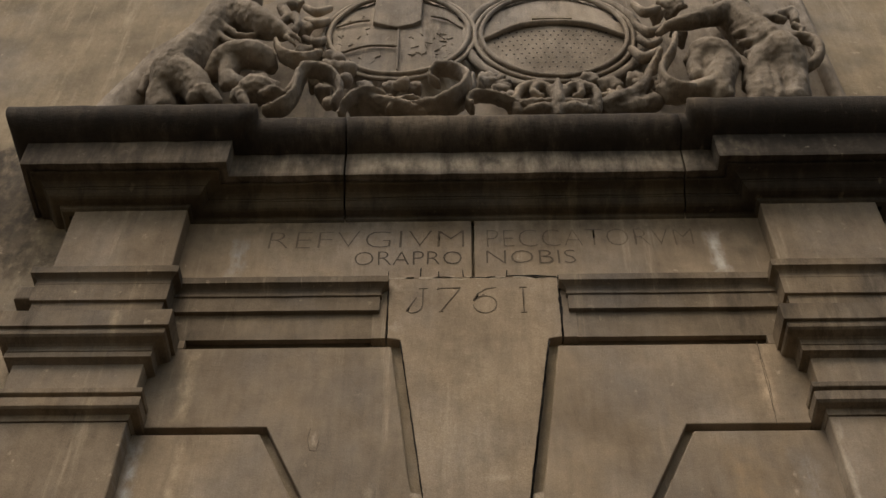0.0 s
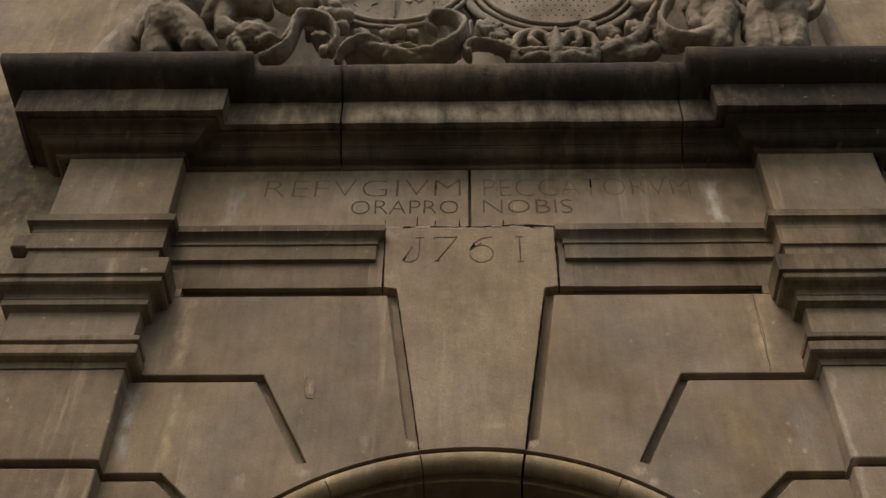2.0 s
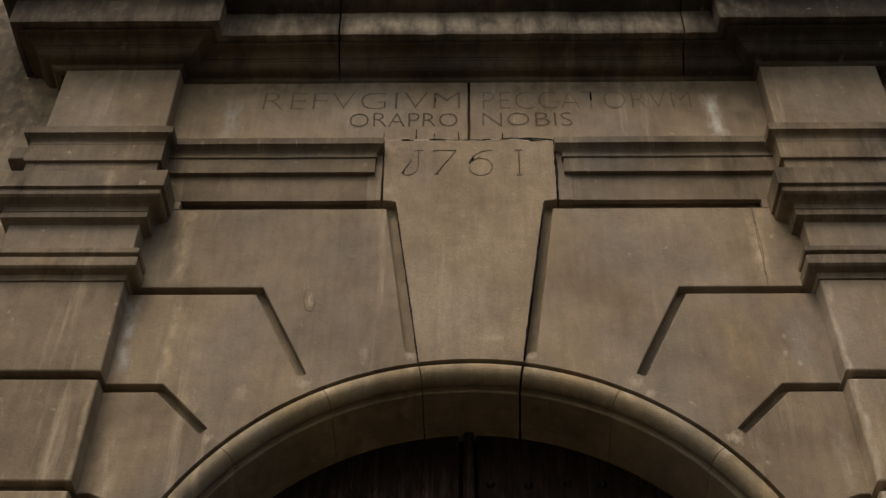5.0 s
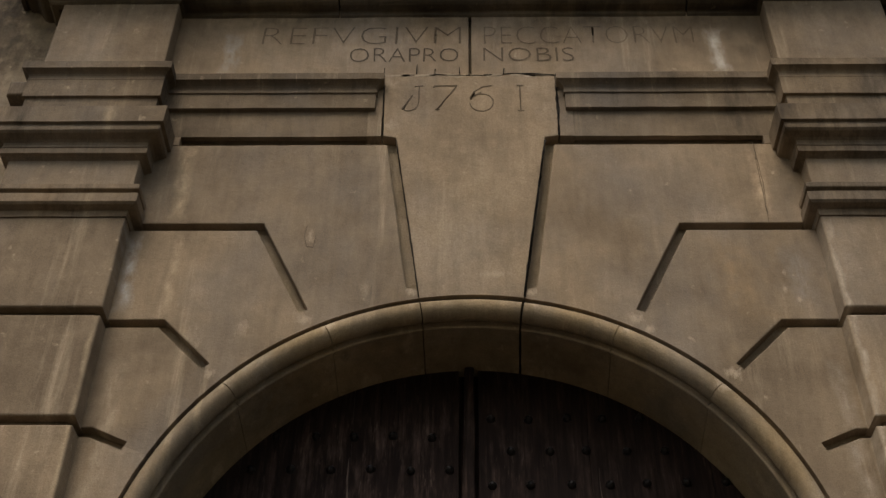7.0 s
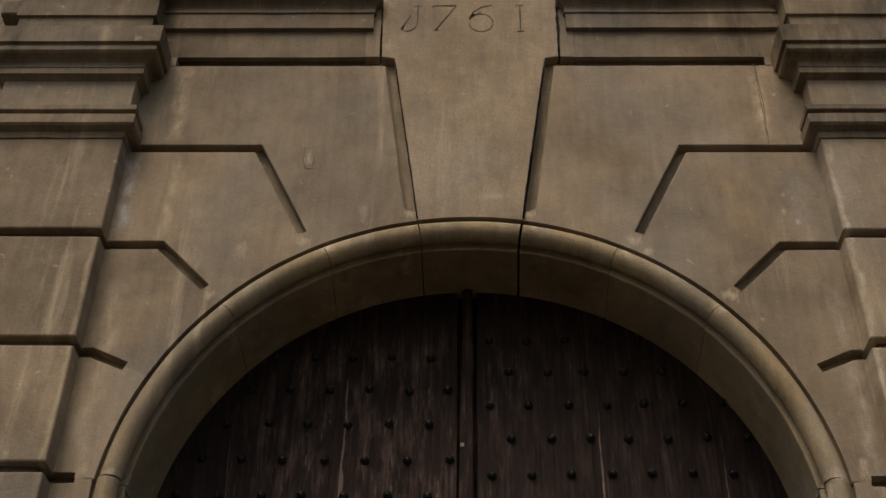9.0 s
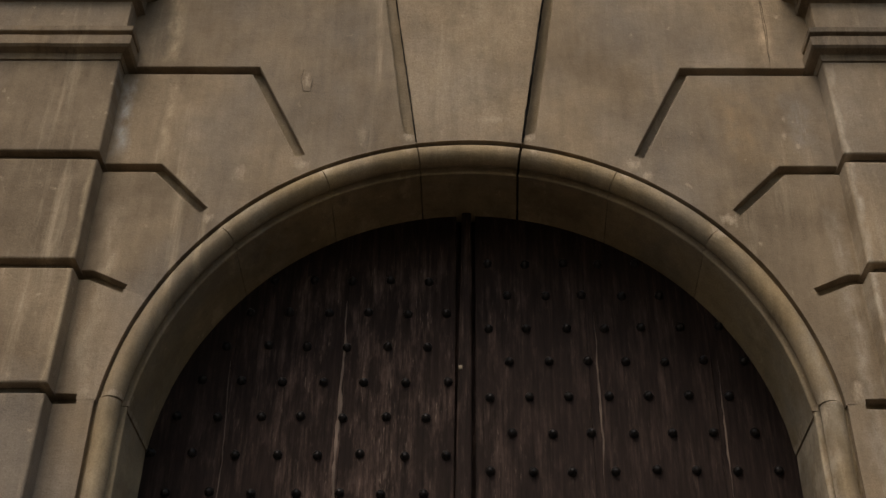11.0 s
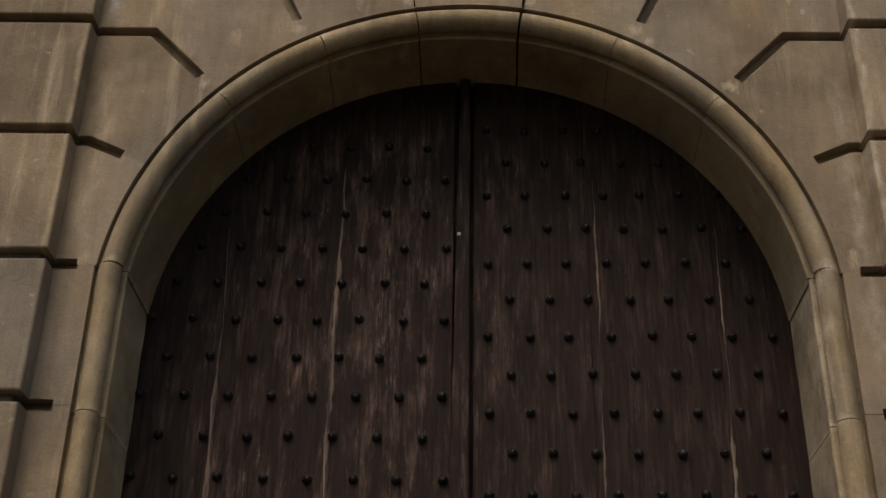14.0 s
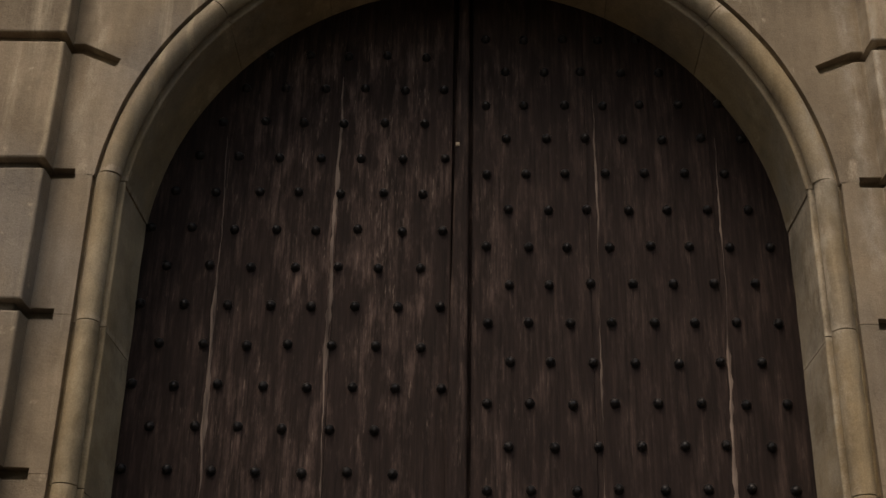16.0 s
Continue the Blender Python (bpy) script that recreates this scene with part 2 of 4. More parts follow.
# dark weathering on the flanks of the relief
ARMS_SOOT = (
    (1.85, 7.4, 9.3, 0.75, (0.13, 0.105, 0.075), 0.8), (1.65, 7.4, 9.2, 0.5, (0.15, 0.122, 0.09), 0.7), (-1.95, 7.4, 9.1, 0.6, (0.15, 0.122, 0.09), 0.8), (-1.55, 8.3, 9.4, 0.5, (0.17, 0.14, 0.105), 0.6),
)
carved = stone("carved_grey_sandstone", (0.385, 0.325, 0.25), (0.22, 0.182, 0.138), (0.50, 0.435, 0.345), 0.26, 0.5, 1.0, 0.25, ARMS_SOOT)
WALL_PATCHES = (
    (-0.35, 7.17, 7.45, 0.75, (0.17, 0.135, 0.094), 0.95), (0.55, 7.17, 7.45, 0.9, (0.16, 0.127, 0.088), 0.95), (0.1, 7.17, 7.4, 1.2, (0.15, 0.118, 0.082), 0.9),
    (0.30, 6.97, 7.18, 1.3, (0.36, 0.31, 0.235), 1.0), (-0.35, 6.97, 7.18, 0.8, (0.36, 0.31, 0.235), 1.0), (0.75, 6.97, 7.18, 0.7, (0.34, 0.29, 0.22), 1.0),
    (-1.9, 7.15, 7.55, 1.1, (0.020, 0.016, 0.012), 1.0), (-1.25, 7.1, 7.5, 0.35, (0.020, 0.016, 0.012), 1.0), (1.15, 7.12, 7.5, 0.10, (0.02, 0.016, 0.012), 0.9), (0.45, 7.15, 7.5, 0.06, (0.02, 0.016, 0.012), 0.9),
    # dark patches painted beside the cornice ends in place of its dark returns
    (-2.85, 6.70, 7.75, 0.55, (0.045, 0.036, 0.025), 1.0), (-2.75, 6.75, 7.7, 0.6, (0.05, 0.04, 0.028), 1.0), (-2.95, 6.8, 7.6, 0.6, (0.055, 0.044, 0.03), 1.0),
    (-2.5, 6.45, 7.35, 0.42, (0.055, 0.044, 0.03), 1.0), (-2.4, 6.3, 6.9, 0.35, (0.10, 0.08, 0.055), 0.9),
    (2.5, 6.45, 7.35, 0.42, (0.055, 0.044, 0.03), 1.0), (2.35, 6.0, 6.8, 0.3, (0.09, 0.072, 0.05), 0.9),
)
wall_stone = stone("weathered_wall_stone", (0.33, 0.265, 0.175), (0.21, 0.168, 0.11), (0.48, 0.40, 0.28), 0.0, 0.5, 1.0, 0.25, WALL_PATCHES)
joint_stone = stone("joint_mortar", (0.20, 0.155, 0.105), (0.11, 0.09, 0.06), (0.30, 0.25, 0.18))
# letter colours: dirt and the shade of chisel cuts painted together
worn_letter = stone("worn_carved_letters", (0.165, 0.128, 0.087), (0.12, 0.092, 0.062), (0.30, 0.24, 0.165), 0, 0.7)
mortar = stone("pale_lime_mortar", (0.42, 0.35, 0.255), (0.30, 0.245, 0.17), (0.54, 0.47, 0.37))
dirt_and_shade = stone("dirt_and_shade_in_cuts", (0.165, 0.128, 0.087), (0.11, 0.085, 0.058), (0.22, 0.175, 0.12), 0, 0.7)


def timber(name):
    m, nt, b = shader(name, 0.85)
    b.inputs["Specular IOR Level"].default_value = 0.2
    info = nt.nodes.new("ShaderNodeObjectInfo")
    g = nt.nodes.new("ShaderNodeNewGeometry")
    add = nt.nodes.new("ShaderNodeVectorMath")
    sc = nt.nodes.new("ShaderNodeVectorMath")
    sc.operation = "SCALE"
    sc.inputs[0].default_value = (7.0, 3.0, 11.0)
    nt.links.new(info.outputs["Random"], sc.inputs["Scale"])
    nt.links.new(g.outputs["Position"], add.inputs[0])
    nt.links.new(sc.outputs[0], add.inputs[1])
    mp = node(nt, "ShaderNodeMapping", Scale=(75.0, 8.0, 4.5))
    nt.links.new(add.outputs[0], mp.inputs["Vector"])
    grain = cloud(nt, mp.outputs[0], 1.0, 6, 0.65)
    mp2 = node(nt, "ShaderNodeMapping", Scale=(16.0, 4.0, 3.6))
    nt.links.new(add.outputs[0], mp2.inputs["Vector"])
    patches = cloud(nt, mp2.outputs[0], 1.0, 5, 0.7)
    mp3 = node(nt, "ShaderNodeMapping", Scale=(130.0, 20.0, 14.0))
    nt.links.new(add.outputs[0], mp3.inputs["Vector"])
    flakes = cloud(nt, mp3.outputs[0], 1.0, 4, 0.6)
    col = ramp(nt, grain, (0.30, (0.0085, 0.0050, 0.0040)), (0.55, (0.0190, 0.0112, 0.0090)), (0.80, (0.040, 0.0245, 0.0200)))
    bald = maths(nt, "MULTIPLY", ramp(nt, patches, (0.46, (0, 0, 0)), (0.68, (0.85, 0.85, 0.85))), maths(nt, "ADD", patch_mask(nt, -0.42, -0.5, 4.62, 0.75, 3.0), 0.34))
    col = mix(nt, bald, col, ramp(nt, grain, (0.36, (0.022, 0.0135, 0.0108)), (0.70, (0.165, 0.110, 0.089))))
    peel = maths(nt, "MULTIPLY", ramp(nt, flakes, (0.60, (0, 0, 0)), (0.68, (0.8, 0.8, 0.8))), ramp(nt, patches, (0.48, (0, 0, 0)), (0.60, (1, 1, 1))))
    col = mix(nt, maths(nt, "MULTIPLY", peel, maths(nt, "ADD", patch_mask(nt, -0.42, -0.5, 4.62, 0.75, 5.0), 0.30)), col, (0.17, 0.125, 0.098))
    nt.links.new(col, b.inputs["Base Color"])
    bump(nt, b, grain, 0.7, 0.004)
    return m


oak = timber("dark_weathered_oak")
bare, nt_, b_ = shader("bare_split_wood", 0.85)
nt_.links.new(ramp(nt_, cloud(nt_, place(nt_, (40, 10, 3)), 1.0, 5), (0.35, (0.045, 0.032, 0.026)), (0.68, (0.24, 0.18, 0.145))), b_.inputs["Base Color"])
iron, nt_, b_ = shader("black_wrought_iron", 0.38)
b_.inputs["Metallic"].default_value = 0.6
nt_.links.new(ramp(nt_, cloud(nt_, place(nt_), 60.0, 4), (0.35, (0.012, 0.012, 0.013)), (0.7, (0.045, 0.040, 0.038))), b_.inputs["Base Color"])
# near-black colour for cracks and drilled dots
dark_gap, nt_, b_ = shader("near_black_crack", 0.95)
nt_.links.new(ramp(nt_, cloud(nt_, place(nt_), 40.0, 4), (0.3, (0.008, 0.007, 0.006)), (0.7, (0.03, 0.025, 0.02))), b_.inputs["Base Color"])
paving = stone("stone_paving", (0.12, 0.108, 0.092), (0.08, 0.072, 0.064), (0.18, 0.165, 0.15), 0.0, 0.2)


# ---- building blocks ----
def empty(name, at=(0, 0, 0), **tags):
    ob = new(name)
    ob.location = at
    ob.empty_display_size = 0.1
    return tagged(ob, **tags)


def part(name, bm, material, parent=None, label="", smooth=False):
    bmesh.ops.recalc_face_normals(bm, faces=bm.faces)
    me = bpy.data.meshes.new(name)
    bm.to_mesh(me)
    bm.free()
    me.materials.append(material)
    if smooth:
        me.shade_smooth()
    ob = new(name, me)
    if parent is not None:
        ob.parent = parent
        if parent.type == "EMPTY":
            ob.matrix_parent_inverse = Matrix.Translation(parent.location).inverted()
    if label:
        ob["label"] = label
    return ob


def worn(p, amount, scale=6.0):
    return noise.noise_vector(Vector(p) * scale) * amount


def inset(poly, d):
    """A polygon (counter-clockwise) moved inwards by d, with mitred corners."""
    out = []
    n = len(poly)
    for i in range(n):
        a, b, c = Vector(poly[i - 1]), Vector(poly[i]), Vector(poly[(i + 1) % n])
        e1, e2 = (b - a).normalized(), (c - b).normalized()
        n1, n2 = Vector((-e1.y, e1.x)), Vector((-e2.y, e2.x))
        s = n1 + n2
        k = max(0.35, 1 + n1.dot(n2))
        out.append(b + s * (d / k))
    return out


def area(poly):
    return sum(poly[i - 1][0] * poly[i][1] - poly[i][0] * poly[i - 1][1] for i in range(len(poly))) / 2


def finer(poly, step):
    out = []
    for i in range(len(poly)):
        a, b = Vector(poly[i]), Vector(poly[(i + 1) % len(poly)])
        k = max(1, int((b - a).length / step))
        out += [a.lerp(b, j / k) for j in range(k)]
    return out


def slab(poly, front, back, edge=0.006, rough=0.002, step=0.09, flush=None):
    """A stone cut to an outline in the facade (x, z), from y = front to y = back, with a worn front edge."""
    poly = [Vector(p) for p in poly]
    if area(poly) < 0:
        poly.reverse()
    poly = finer(poly, step)
    poly = [p + worn((p.x, front, p.y), rough).xz for p in poly]
    bm = bmesh.new()
    loops = []
    keep = [bool(flush and flush(p)) for p in poly]
    for pts, y in ((poly, back), (poly, front + edge), (inset(poly, edge * 0.35), front + edge * 0.3), (inset(poly, edge), front)):
        loops.append([bm.verts.new((o.x, front + 0.0006 * (len(loops) == 1), o.y) if k and loops else (p.x, y, p.y)) for p, o, k in zip(pts, poly, keep)])
    n = len(poly)
    for lo, hi in zip(loops, loops[1:]):
        for i in range(n):
            bm.faces.new((lo[i], lo[(i + 1) % n], hi[(i + 1) % n], hi[i]))
    bm.faces.new(loops[-1])
    bm.faces.new(list(reversed(loops[0])))
    return bm


def block(x0, x1, y0, y1, z0, z1, edge=0.006, rough=0.002):
    return slab([(x0, z0), (x1, z0), (x1, z1), (x0, z1)], y0, y1, edge, rough)


def sweep(path, profile, step=0.08, rough=0.002):
    """A moulding: profile (outward, z) led along a plan path (x, y) whose right-hand side is outward, with mitred corners and closed ends."""
    pts = [Vector(p) for p in path]
    dirs = [(b - a).normalized() for a, b in zip(pts, pts[1:])]
    stations = []
    for i, p in enumerate(pts):
        d0, d1 = dirs[max(0, i - 1)], dirs[min(i, len(dirs) - 1)]
        n0, n1 = Vector((d0.y, -d0.x)), Vector((d1.y, -d1.x))
        m = (n0 + n1) / (1 + n0.dot(n1))
        stations.append((p, m))
    fine = []
    for (p, m), (q, k) in zip(stations, stations[1:]):
        parts = max(1, int((q - p).length / step))
        fine += [(p.lerp(q, j / parts), m.lerp(k, j / parts)) for j in range(parts)]
    fine.append(stations[-1])
    bm = bmesh.new()
    rings = []
    for p, m in fine:
        ring = []
        for o, z in profile:
            q = Vector((p.x + m.x * o, p.y + m.y * o, z))
            ring.append(bm.verts.new(q + worn(q, rough, 9.0)))
        rings.append(ring)
    n = len(profile)
    for a, b in zip(rings, rings[1:]):
        for i in range(n):
            bm.faces.new((a[i], a[(i + 1) % n], b[(i + 1) % n], b[i]))
    bm.faces.new(rings[0])
    bm.faces.new(list(reversed(rings[-1])))
    return bm


def curve_points(a, b, bulge, n=6, s=False):
    """Points from a to b; bulge bows them to the left, s makes a double curve."""
    a, b = Vector(a), Vector(b)
    d = b - a
    nrm = Vector((-d.y, d.x))
    out = []
    for i in range(n + 1):
        t = i / n
        w = math.sin(2 * math.pi * t) if s else math.sin(math.pi * t)
        out.append(tuple(a + d * t + nrm * bulge * w))
    return out


def splay(y):
    """The reveal runs a little askew towards the door."""
    return 0.006 * max(0.0, y - 0.1) / 0.35


def widen(r, degrees, y=0.0):
    """The moulding moves a little outwards, and grows slimmer, towards the jambs."""
    turn = min(1.0, abs(degrees) / 85) ** 1.3
    if y > 0.2:
        return r + 0.010 * turn
    part_ = min(1.0, max(0.0, r - 1.23) / 0.12)
    return r + (0.044 - 0.014 * part_) * turn


def ring_stone(profile, a0, a1, centre_z, n=10, rough=0.0015):
    """A stone of the arch: profile (radius, y) turned from angle a0 to a1 (degrees from the crown)."""
    bm = bmesh.new()
    rings = []
    for i in range(n + 1):
        a = radians(a0 + (a1 - a0) * i / n)
        ring = []
        for r, y in profile:
            w = widen(r, a0 + (a1 - a0) * i / n, y)
            q = Vector((w * math.sin(a) + splay(y), y, centre_z + w * math.cos(a)))
            ring.append(bm.verts.new(q + worn(q, rough, 8.0)))
        if abs(a0 + (a1 - a0) * i / n) > 84.5:
            for v in ring:
                v.co.z = 3.694
        rings.append(ring)
    k = len(profile)
    for a, b in zip(rings, rings[1:]):
        for i in range(k):
            bm.faces.new((a[i], a[(i + 1) % k], b[(i + 1) % k], b[i]))
    bm.faces.new(rings[0])
    bm.faces.new(list(reversed(rings[-1])))
    return bm


# ---- setting ----
SPRING, R_OUT, R_IN, DOOR_Y = 3.574, 1.350, 1.283, 0.45
PIL_IN, PIL_OUT, PIL_Y = 1.530, 2.14, -0.095
END = 2.21
COURSES = (5.327, 4.765, 4.227, 3.682, 3.129, 2.562, 2.0, 1.44, 0.88, 0.32)
GAP = 0.042

bm = bmesh.new()
for p in ((-2000, -2000, 0), (2000, -2000, 0), (2000, 2000, 0), (-2000, 2000, 0)):
    bm.verts.new(p)
bm.faces.new(bm.verts)
tagged(part("ground", bm, paving), "grey stone paving in front of the portal", "ground", kind="structure")

arc = [(1.42 * math.sin(radians(a)), SPRING + 1.42 * math.cos(radians(a))) for a in range(90, -91, -5)]
outline = [(-9, 0), (-9, 12), (9, 12), (9, 0), (1.42, 0)] + arc + [(-1.42, 0)]
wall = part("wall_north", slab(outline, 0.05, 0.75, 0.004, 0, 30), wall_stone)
tagged(wall, "pale weathered sandstone house wall behind the portal", "wall", kind="structure")

# unseen wall behind the viewpoint, added to cut light from the low sky
tagged(part("wall_south", block(-30, 30, -15.0, -14.0, 0, 5.2, 0.02, 0), wall_stone), "plain unseen sandstone wall, added to hold back low light", "wall", kind="structure")

# ---- the portal ----
portal = empty("stone_portal", label="weathered brown sandstone portal with arch, pilasters and cornice", category="portal")

for side in (-1, 1):
    pil = empty("pilaster")
    pil.parent = portal
    x0, x1 = sorted((side * PIL_IN, side * PIL_OUT))
    part("core", block(min(side * (PIL_IN + 0.04), side * (PIL_OUT - 0.04)), max(side * (PIL_IN + 0.04), side * (PIL_OUT - 0.04)), PIL_Y + 0.045, 0.03, 0, 6.85, 0.003), joint_stone, pil, "recessed joints between the blocks")
    tops = (5.296,) + tuple(z - GAP * 0.5 for z in COURSES[1:])
    lows = tuple(z + GAP / 2 for z in COURSES[1:]) + (0.0,)
    for hi, lo in zip(tops, lows):
        part("ashlar_block", block(x0, x1, PIL_Y, 0.055, lo, hi, 0.008, 0.003), ashlar, pil)
    part("necking_block", block(x0, x1, PIL_Y, 0.055, 5.45, 5.71, 0.004), ashlar, pil)
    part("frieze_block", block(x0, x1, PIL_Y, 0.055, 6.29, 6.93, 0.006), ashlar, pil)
    path = [(x0, 0.055), (x0, PIL_Y), (x1, PIL_Y), (x1, 0.055)]
    astragal = [(-0.03, 5.296), (0.005, 5.297), (0.008, 5.331), (0.040, 5.339), (0.050, 5.349), (0.050, 5.399), (0.044, 5.405), (0.026, 5.409), (0.026, 5.425), (0.044, 5.431), (0.046, 5.435), (0.046, 5.459), (0.004, 5.467), (-0.03, 5.467)]
    part("astragal", sweep(path, astragal), moulded, pil)
    capital = [(-0.03, 5.656), (0.0, 5.656), (0.018, 5.666), (0.036, 5.671), (0.038, 5.701), (0.030, 5.707)] + curve_points((0.036, 5.711), (0.088, 5.803), 0.16, 8, True) + [(0.088, 5.809), (0.104, 5.813), (0.106, 5.916), (0.09, 5.926), (-0.03, 5.946)]
    part("capital", sweep(path, capital), moulded, pil)
    entab = [(-0.03, 5.932), (0.018, 5.932), (0.018, 6.072), (0.032, 6.076), (0.032, 6.192)] + curve_points((0.034, 6.197), (0.058, 6.247), 0.25, 5) + [(0.064, 6.250), (0.064, 6.297), (0.01, 6.312), (-0.03, 6.312)]
    part("architrave_return", sweep(path, entab), moulded, pil)

# stepped voussoirs: each joint runs level from the pilaster, then slants towards the arch
def on_ring(x, z):
    v = Vector((x, z - SPRING)).normalized() * widen(R_OUT, side * math.degrees(math.atan2(abs(x), z - SPRING)))
    return (v.x, v.y + SPRING)


JOINTS = [
    [(1.54, 5.324), (0.945, 5.324), (0.711, 4.838)],
    [(1.54, 4.772), (1.300, 4.772), (1.083, 4.551)],
    [(1.54, 4.232), (1.487, 4.232), (1.346, 4.170)],
    [(1.54, 3.687), (1.448, 3.687)],
]
# inner and outer bank of the open joints beside the keystone
KEY_IN = [(0.356, 5.896), (0.2615, 5.199), (0.230, 4.972)]
KEY_OUT = [(0.398, 5.858), (0.312, 5.199), (0.281, 4.966)]


JAMB_EDGE = {k: widen(R_OUT, 90 * k) + 0.001 for k in (-1, 1)}


def near_ring(p):
    return math.hypot(p[0], max(0.0, p[1] - SPRING)) < 1.492


def shifted(line, d):
    """A polyline moved to its left by d."""
    pts = [Vector(p) for p in line]
    out = []
    for i, p in enumerate(pts):
        e1 = (pts[i] - pts[i - 1]).normalized() if i else (pts[1] - pts[0]).normalized()
        e2 = (pts[i + 1] - pts[i]).normalized() if i < len(pts) - 1 else e1
        n1, n2 = Vector((-e1.y, e1.x)), Vector((-e2.y, e2.x))
        out.append(p + (n1 + n2) * (d / (1 + n1.dot(n2))))
    return [tuple(p) for p in out]


def edge_of(line, d):
    """One bank of a joint: the wide channel, then the hair joint down to the arch moulding."""
    end = line[-1]
    tip = on_ring(*end)
    hair = 0.0002 if d > 0 else -0.0002
    tail = shifted([end, tip], hair)
    return shifted(line, d) + tail


def arc_between(p, q):
    a0, a1 = (math.atan2(v[0], v[1] - SPRING) for v in (p, q))
    out = []
    for i in range(11):
        a = a0 + (a1 - a0) * i / 10
        r = widen(R_OUT, side * math.degrees(abs(a)))
        out.append((r * math.sin(a), SPRING + r * math.cos(a)))
    return out


for side in (-1, 1):
    hair = on_ring(0.2262, 4.93)
    key_bank = KEY_OUT + [(0.2345, 4.955), (hair[0] + 0.0004, hair[1])]
    # each joint runs inwards, so its left is below
    shapes = []
    tip = edge_of(JOINTS[0], -GAP / 2)
    shapes.append([(1.54, 5.858)] + key_bank + arc_between(key_bank[-1], tip[-1])[1:-1] + tip[::-1])
    for up, low in zip(JOINTS, JOINTS[1:]):
        a, b = edge_of(up, GAP * 0.5), edge_of(low, -GAP / 2)
        shapes.append(a + arc_between(a[-1], b[-1])[1:-1] + b[::-1])
    for s in shapes:
        part("voussoir", slab([(side * x, z) for x, z in s], 0.0, 0.055, 0.005, 0.0015, 0.09, near_ring), ashlar, portal)
    zs = [3.687, 3.131, 2.562, 2.0, 1.44, 0.88, 0.32, -0.018]
    for hi, lo in zip(zs, zs[1:]):
        top, low = hi - GAP * 0.5, lo + GAP / 2
        s = [(1.54, top), (1.445, top), (1.445, hi - 0.001), (JAMB_EDGE[side], hi - 0.001), (JAMB_EDGE[side], lo + 0.001), (1.445, lo + 0.001), (1.445, low), (1.54, low)]
        part("jamb_block", slab([(side * x, z) for x, z in s], 0.0, 0.055, 0.005, 0.0015, 0.09, near_ring), ashlar, portal)

# keystone, its upper block standing into the architrave
side = 1
tipk = on_ring(0.2262, 4.93)
right = [(0.429, 6.362), (0.422, 5.916), (KEY_IN[0][0] + 0.004, 5.904)] + KEY_IN + [(tipk[0] - 0.0012, tipk[1])]
left = [(-x, z) for x, z in reversed(right)]
keystone = part("keystone", slab(right + arc_between(right[-1], left[0])[1:-1] + left, -0.004, 0.055, 0.005, 0.002, 0.09, near_ring), ashlar, portal, "keystone carved with the date")

# architrave between keystone and pilasters
arch_profile = [(-0.03, 5.916), (0.0, 5.916), (0.0, 6.095), (0.024, 6.097), (0.024, 6.198), (0.030, 6.200)] + curve_points((0.032, 6.203), (0.056, 6.264), 0.22, 6) + [(0.064, 6.268), (0.064, 6.312), (0.012, 6.335), (-0.03, 6.335)]
for side in (-1, 1):
    line = [(0.49, 0.03), (0.49, 0.0), (1.54, 0.0)]
    if side < 0:
        line = [(-1.54, 0.0), (-0.49, 0.0), (-0.49, 0.03)]
    part("architrave", sweep(line, arch_profile), moulded, portal)
    part("architrave_stop", block(min(side * 0.430, side * 0.50), max(side * 0.430, side * 0.50), -0.002, 0.055, 5.916, 6.340, 0.003), ashlar, portal)
    part("joint_filler", block(min(side * 1.396, side * 1.54), max(side * 1.396, side * 1.54), -0.001, 0.055, 5.8585, 5.9155, 0.002), ashlar, portal)

for x0, x1 in ((-1.54, -0.431), (0.431, 1.54)):
    part("frieze_foot", block(x0, x1, 0.002, 0.055, 6.336, 6.3635, 0.002), ashlar, portal)

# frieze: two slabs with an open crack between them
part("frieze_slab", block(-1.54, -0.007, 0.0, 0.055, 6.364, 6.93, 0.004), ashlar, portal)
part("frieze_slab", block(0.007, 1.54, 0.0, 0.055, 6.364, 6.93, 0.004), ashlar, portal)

# cornice
bed = [(-0.03, 6.84), (0.0, 6.84), (0.012, 6.85), (0.014, 6.87)] + curve_points((0.02, 6.875), (0.09, 6.915), -0.2, 5) + [(0.095, 6.918), (0.095, 6.93)] + curve_points((0.10, 6.93), (0.165, 6.965), 0.2, 5) + [(0.17, 6.968), (0.17, 6.985), (-0.03, 6.985)]
corona = [(-0.03, 6.987), (0.19, 6.987), (0.192, 6.98), (0.216, 6.98), (0.220, 7.0), (0.222, 7.165), (0.222, 7.172), (-0.03, 7.172)]
cyma = [(-0.03, 7.174), (0.226, 7.174), (0.236, 7.180)] + [(0.236 + 0.116 * math.sin(radians(t)) ** 1.4, 7.325 - 0.142 * math.cos(radians(t)) ** 0.8) for t in (12, 24, 36, 48, 60, 72, 82)] + [(0.353, 7.322), (0.352, 7.342), (0.342, 7.36), (0.31, 7.368), (0.0, 7.375), (-0.03, 7.375)]
cuts = [
    [(-END, 0.055), (-END, PIL_Y), (-PIL_IN, PIL_Y), (-PIL_IN, 0.0), (-0.696, 0.0)],
    [(-0.686, 0.0), (1.140, 0.0)],
    [(1.149, 0.0), (PIL_IN, 0.0), (PIL_IN, PIL_Y), (END, PIL_Y), (END, 0.055)],
]
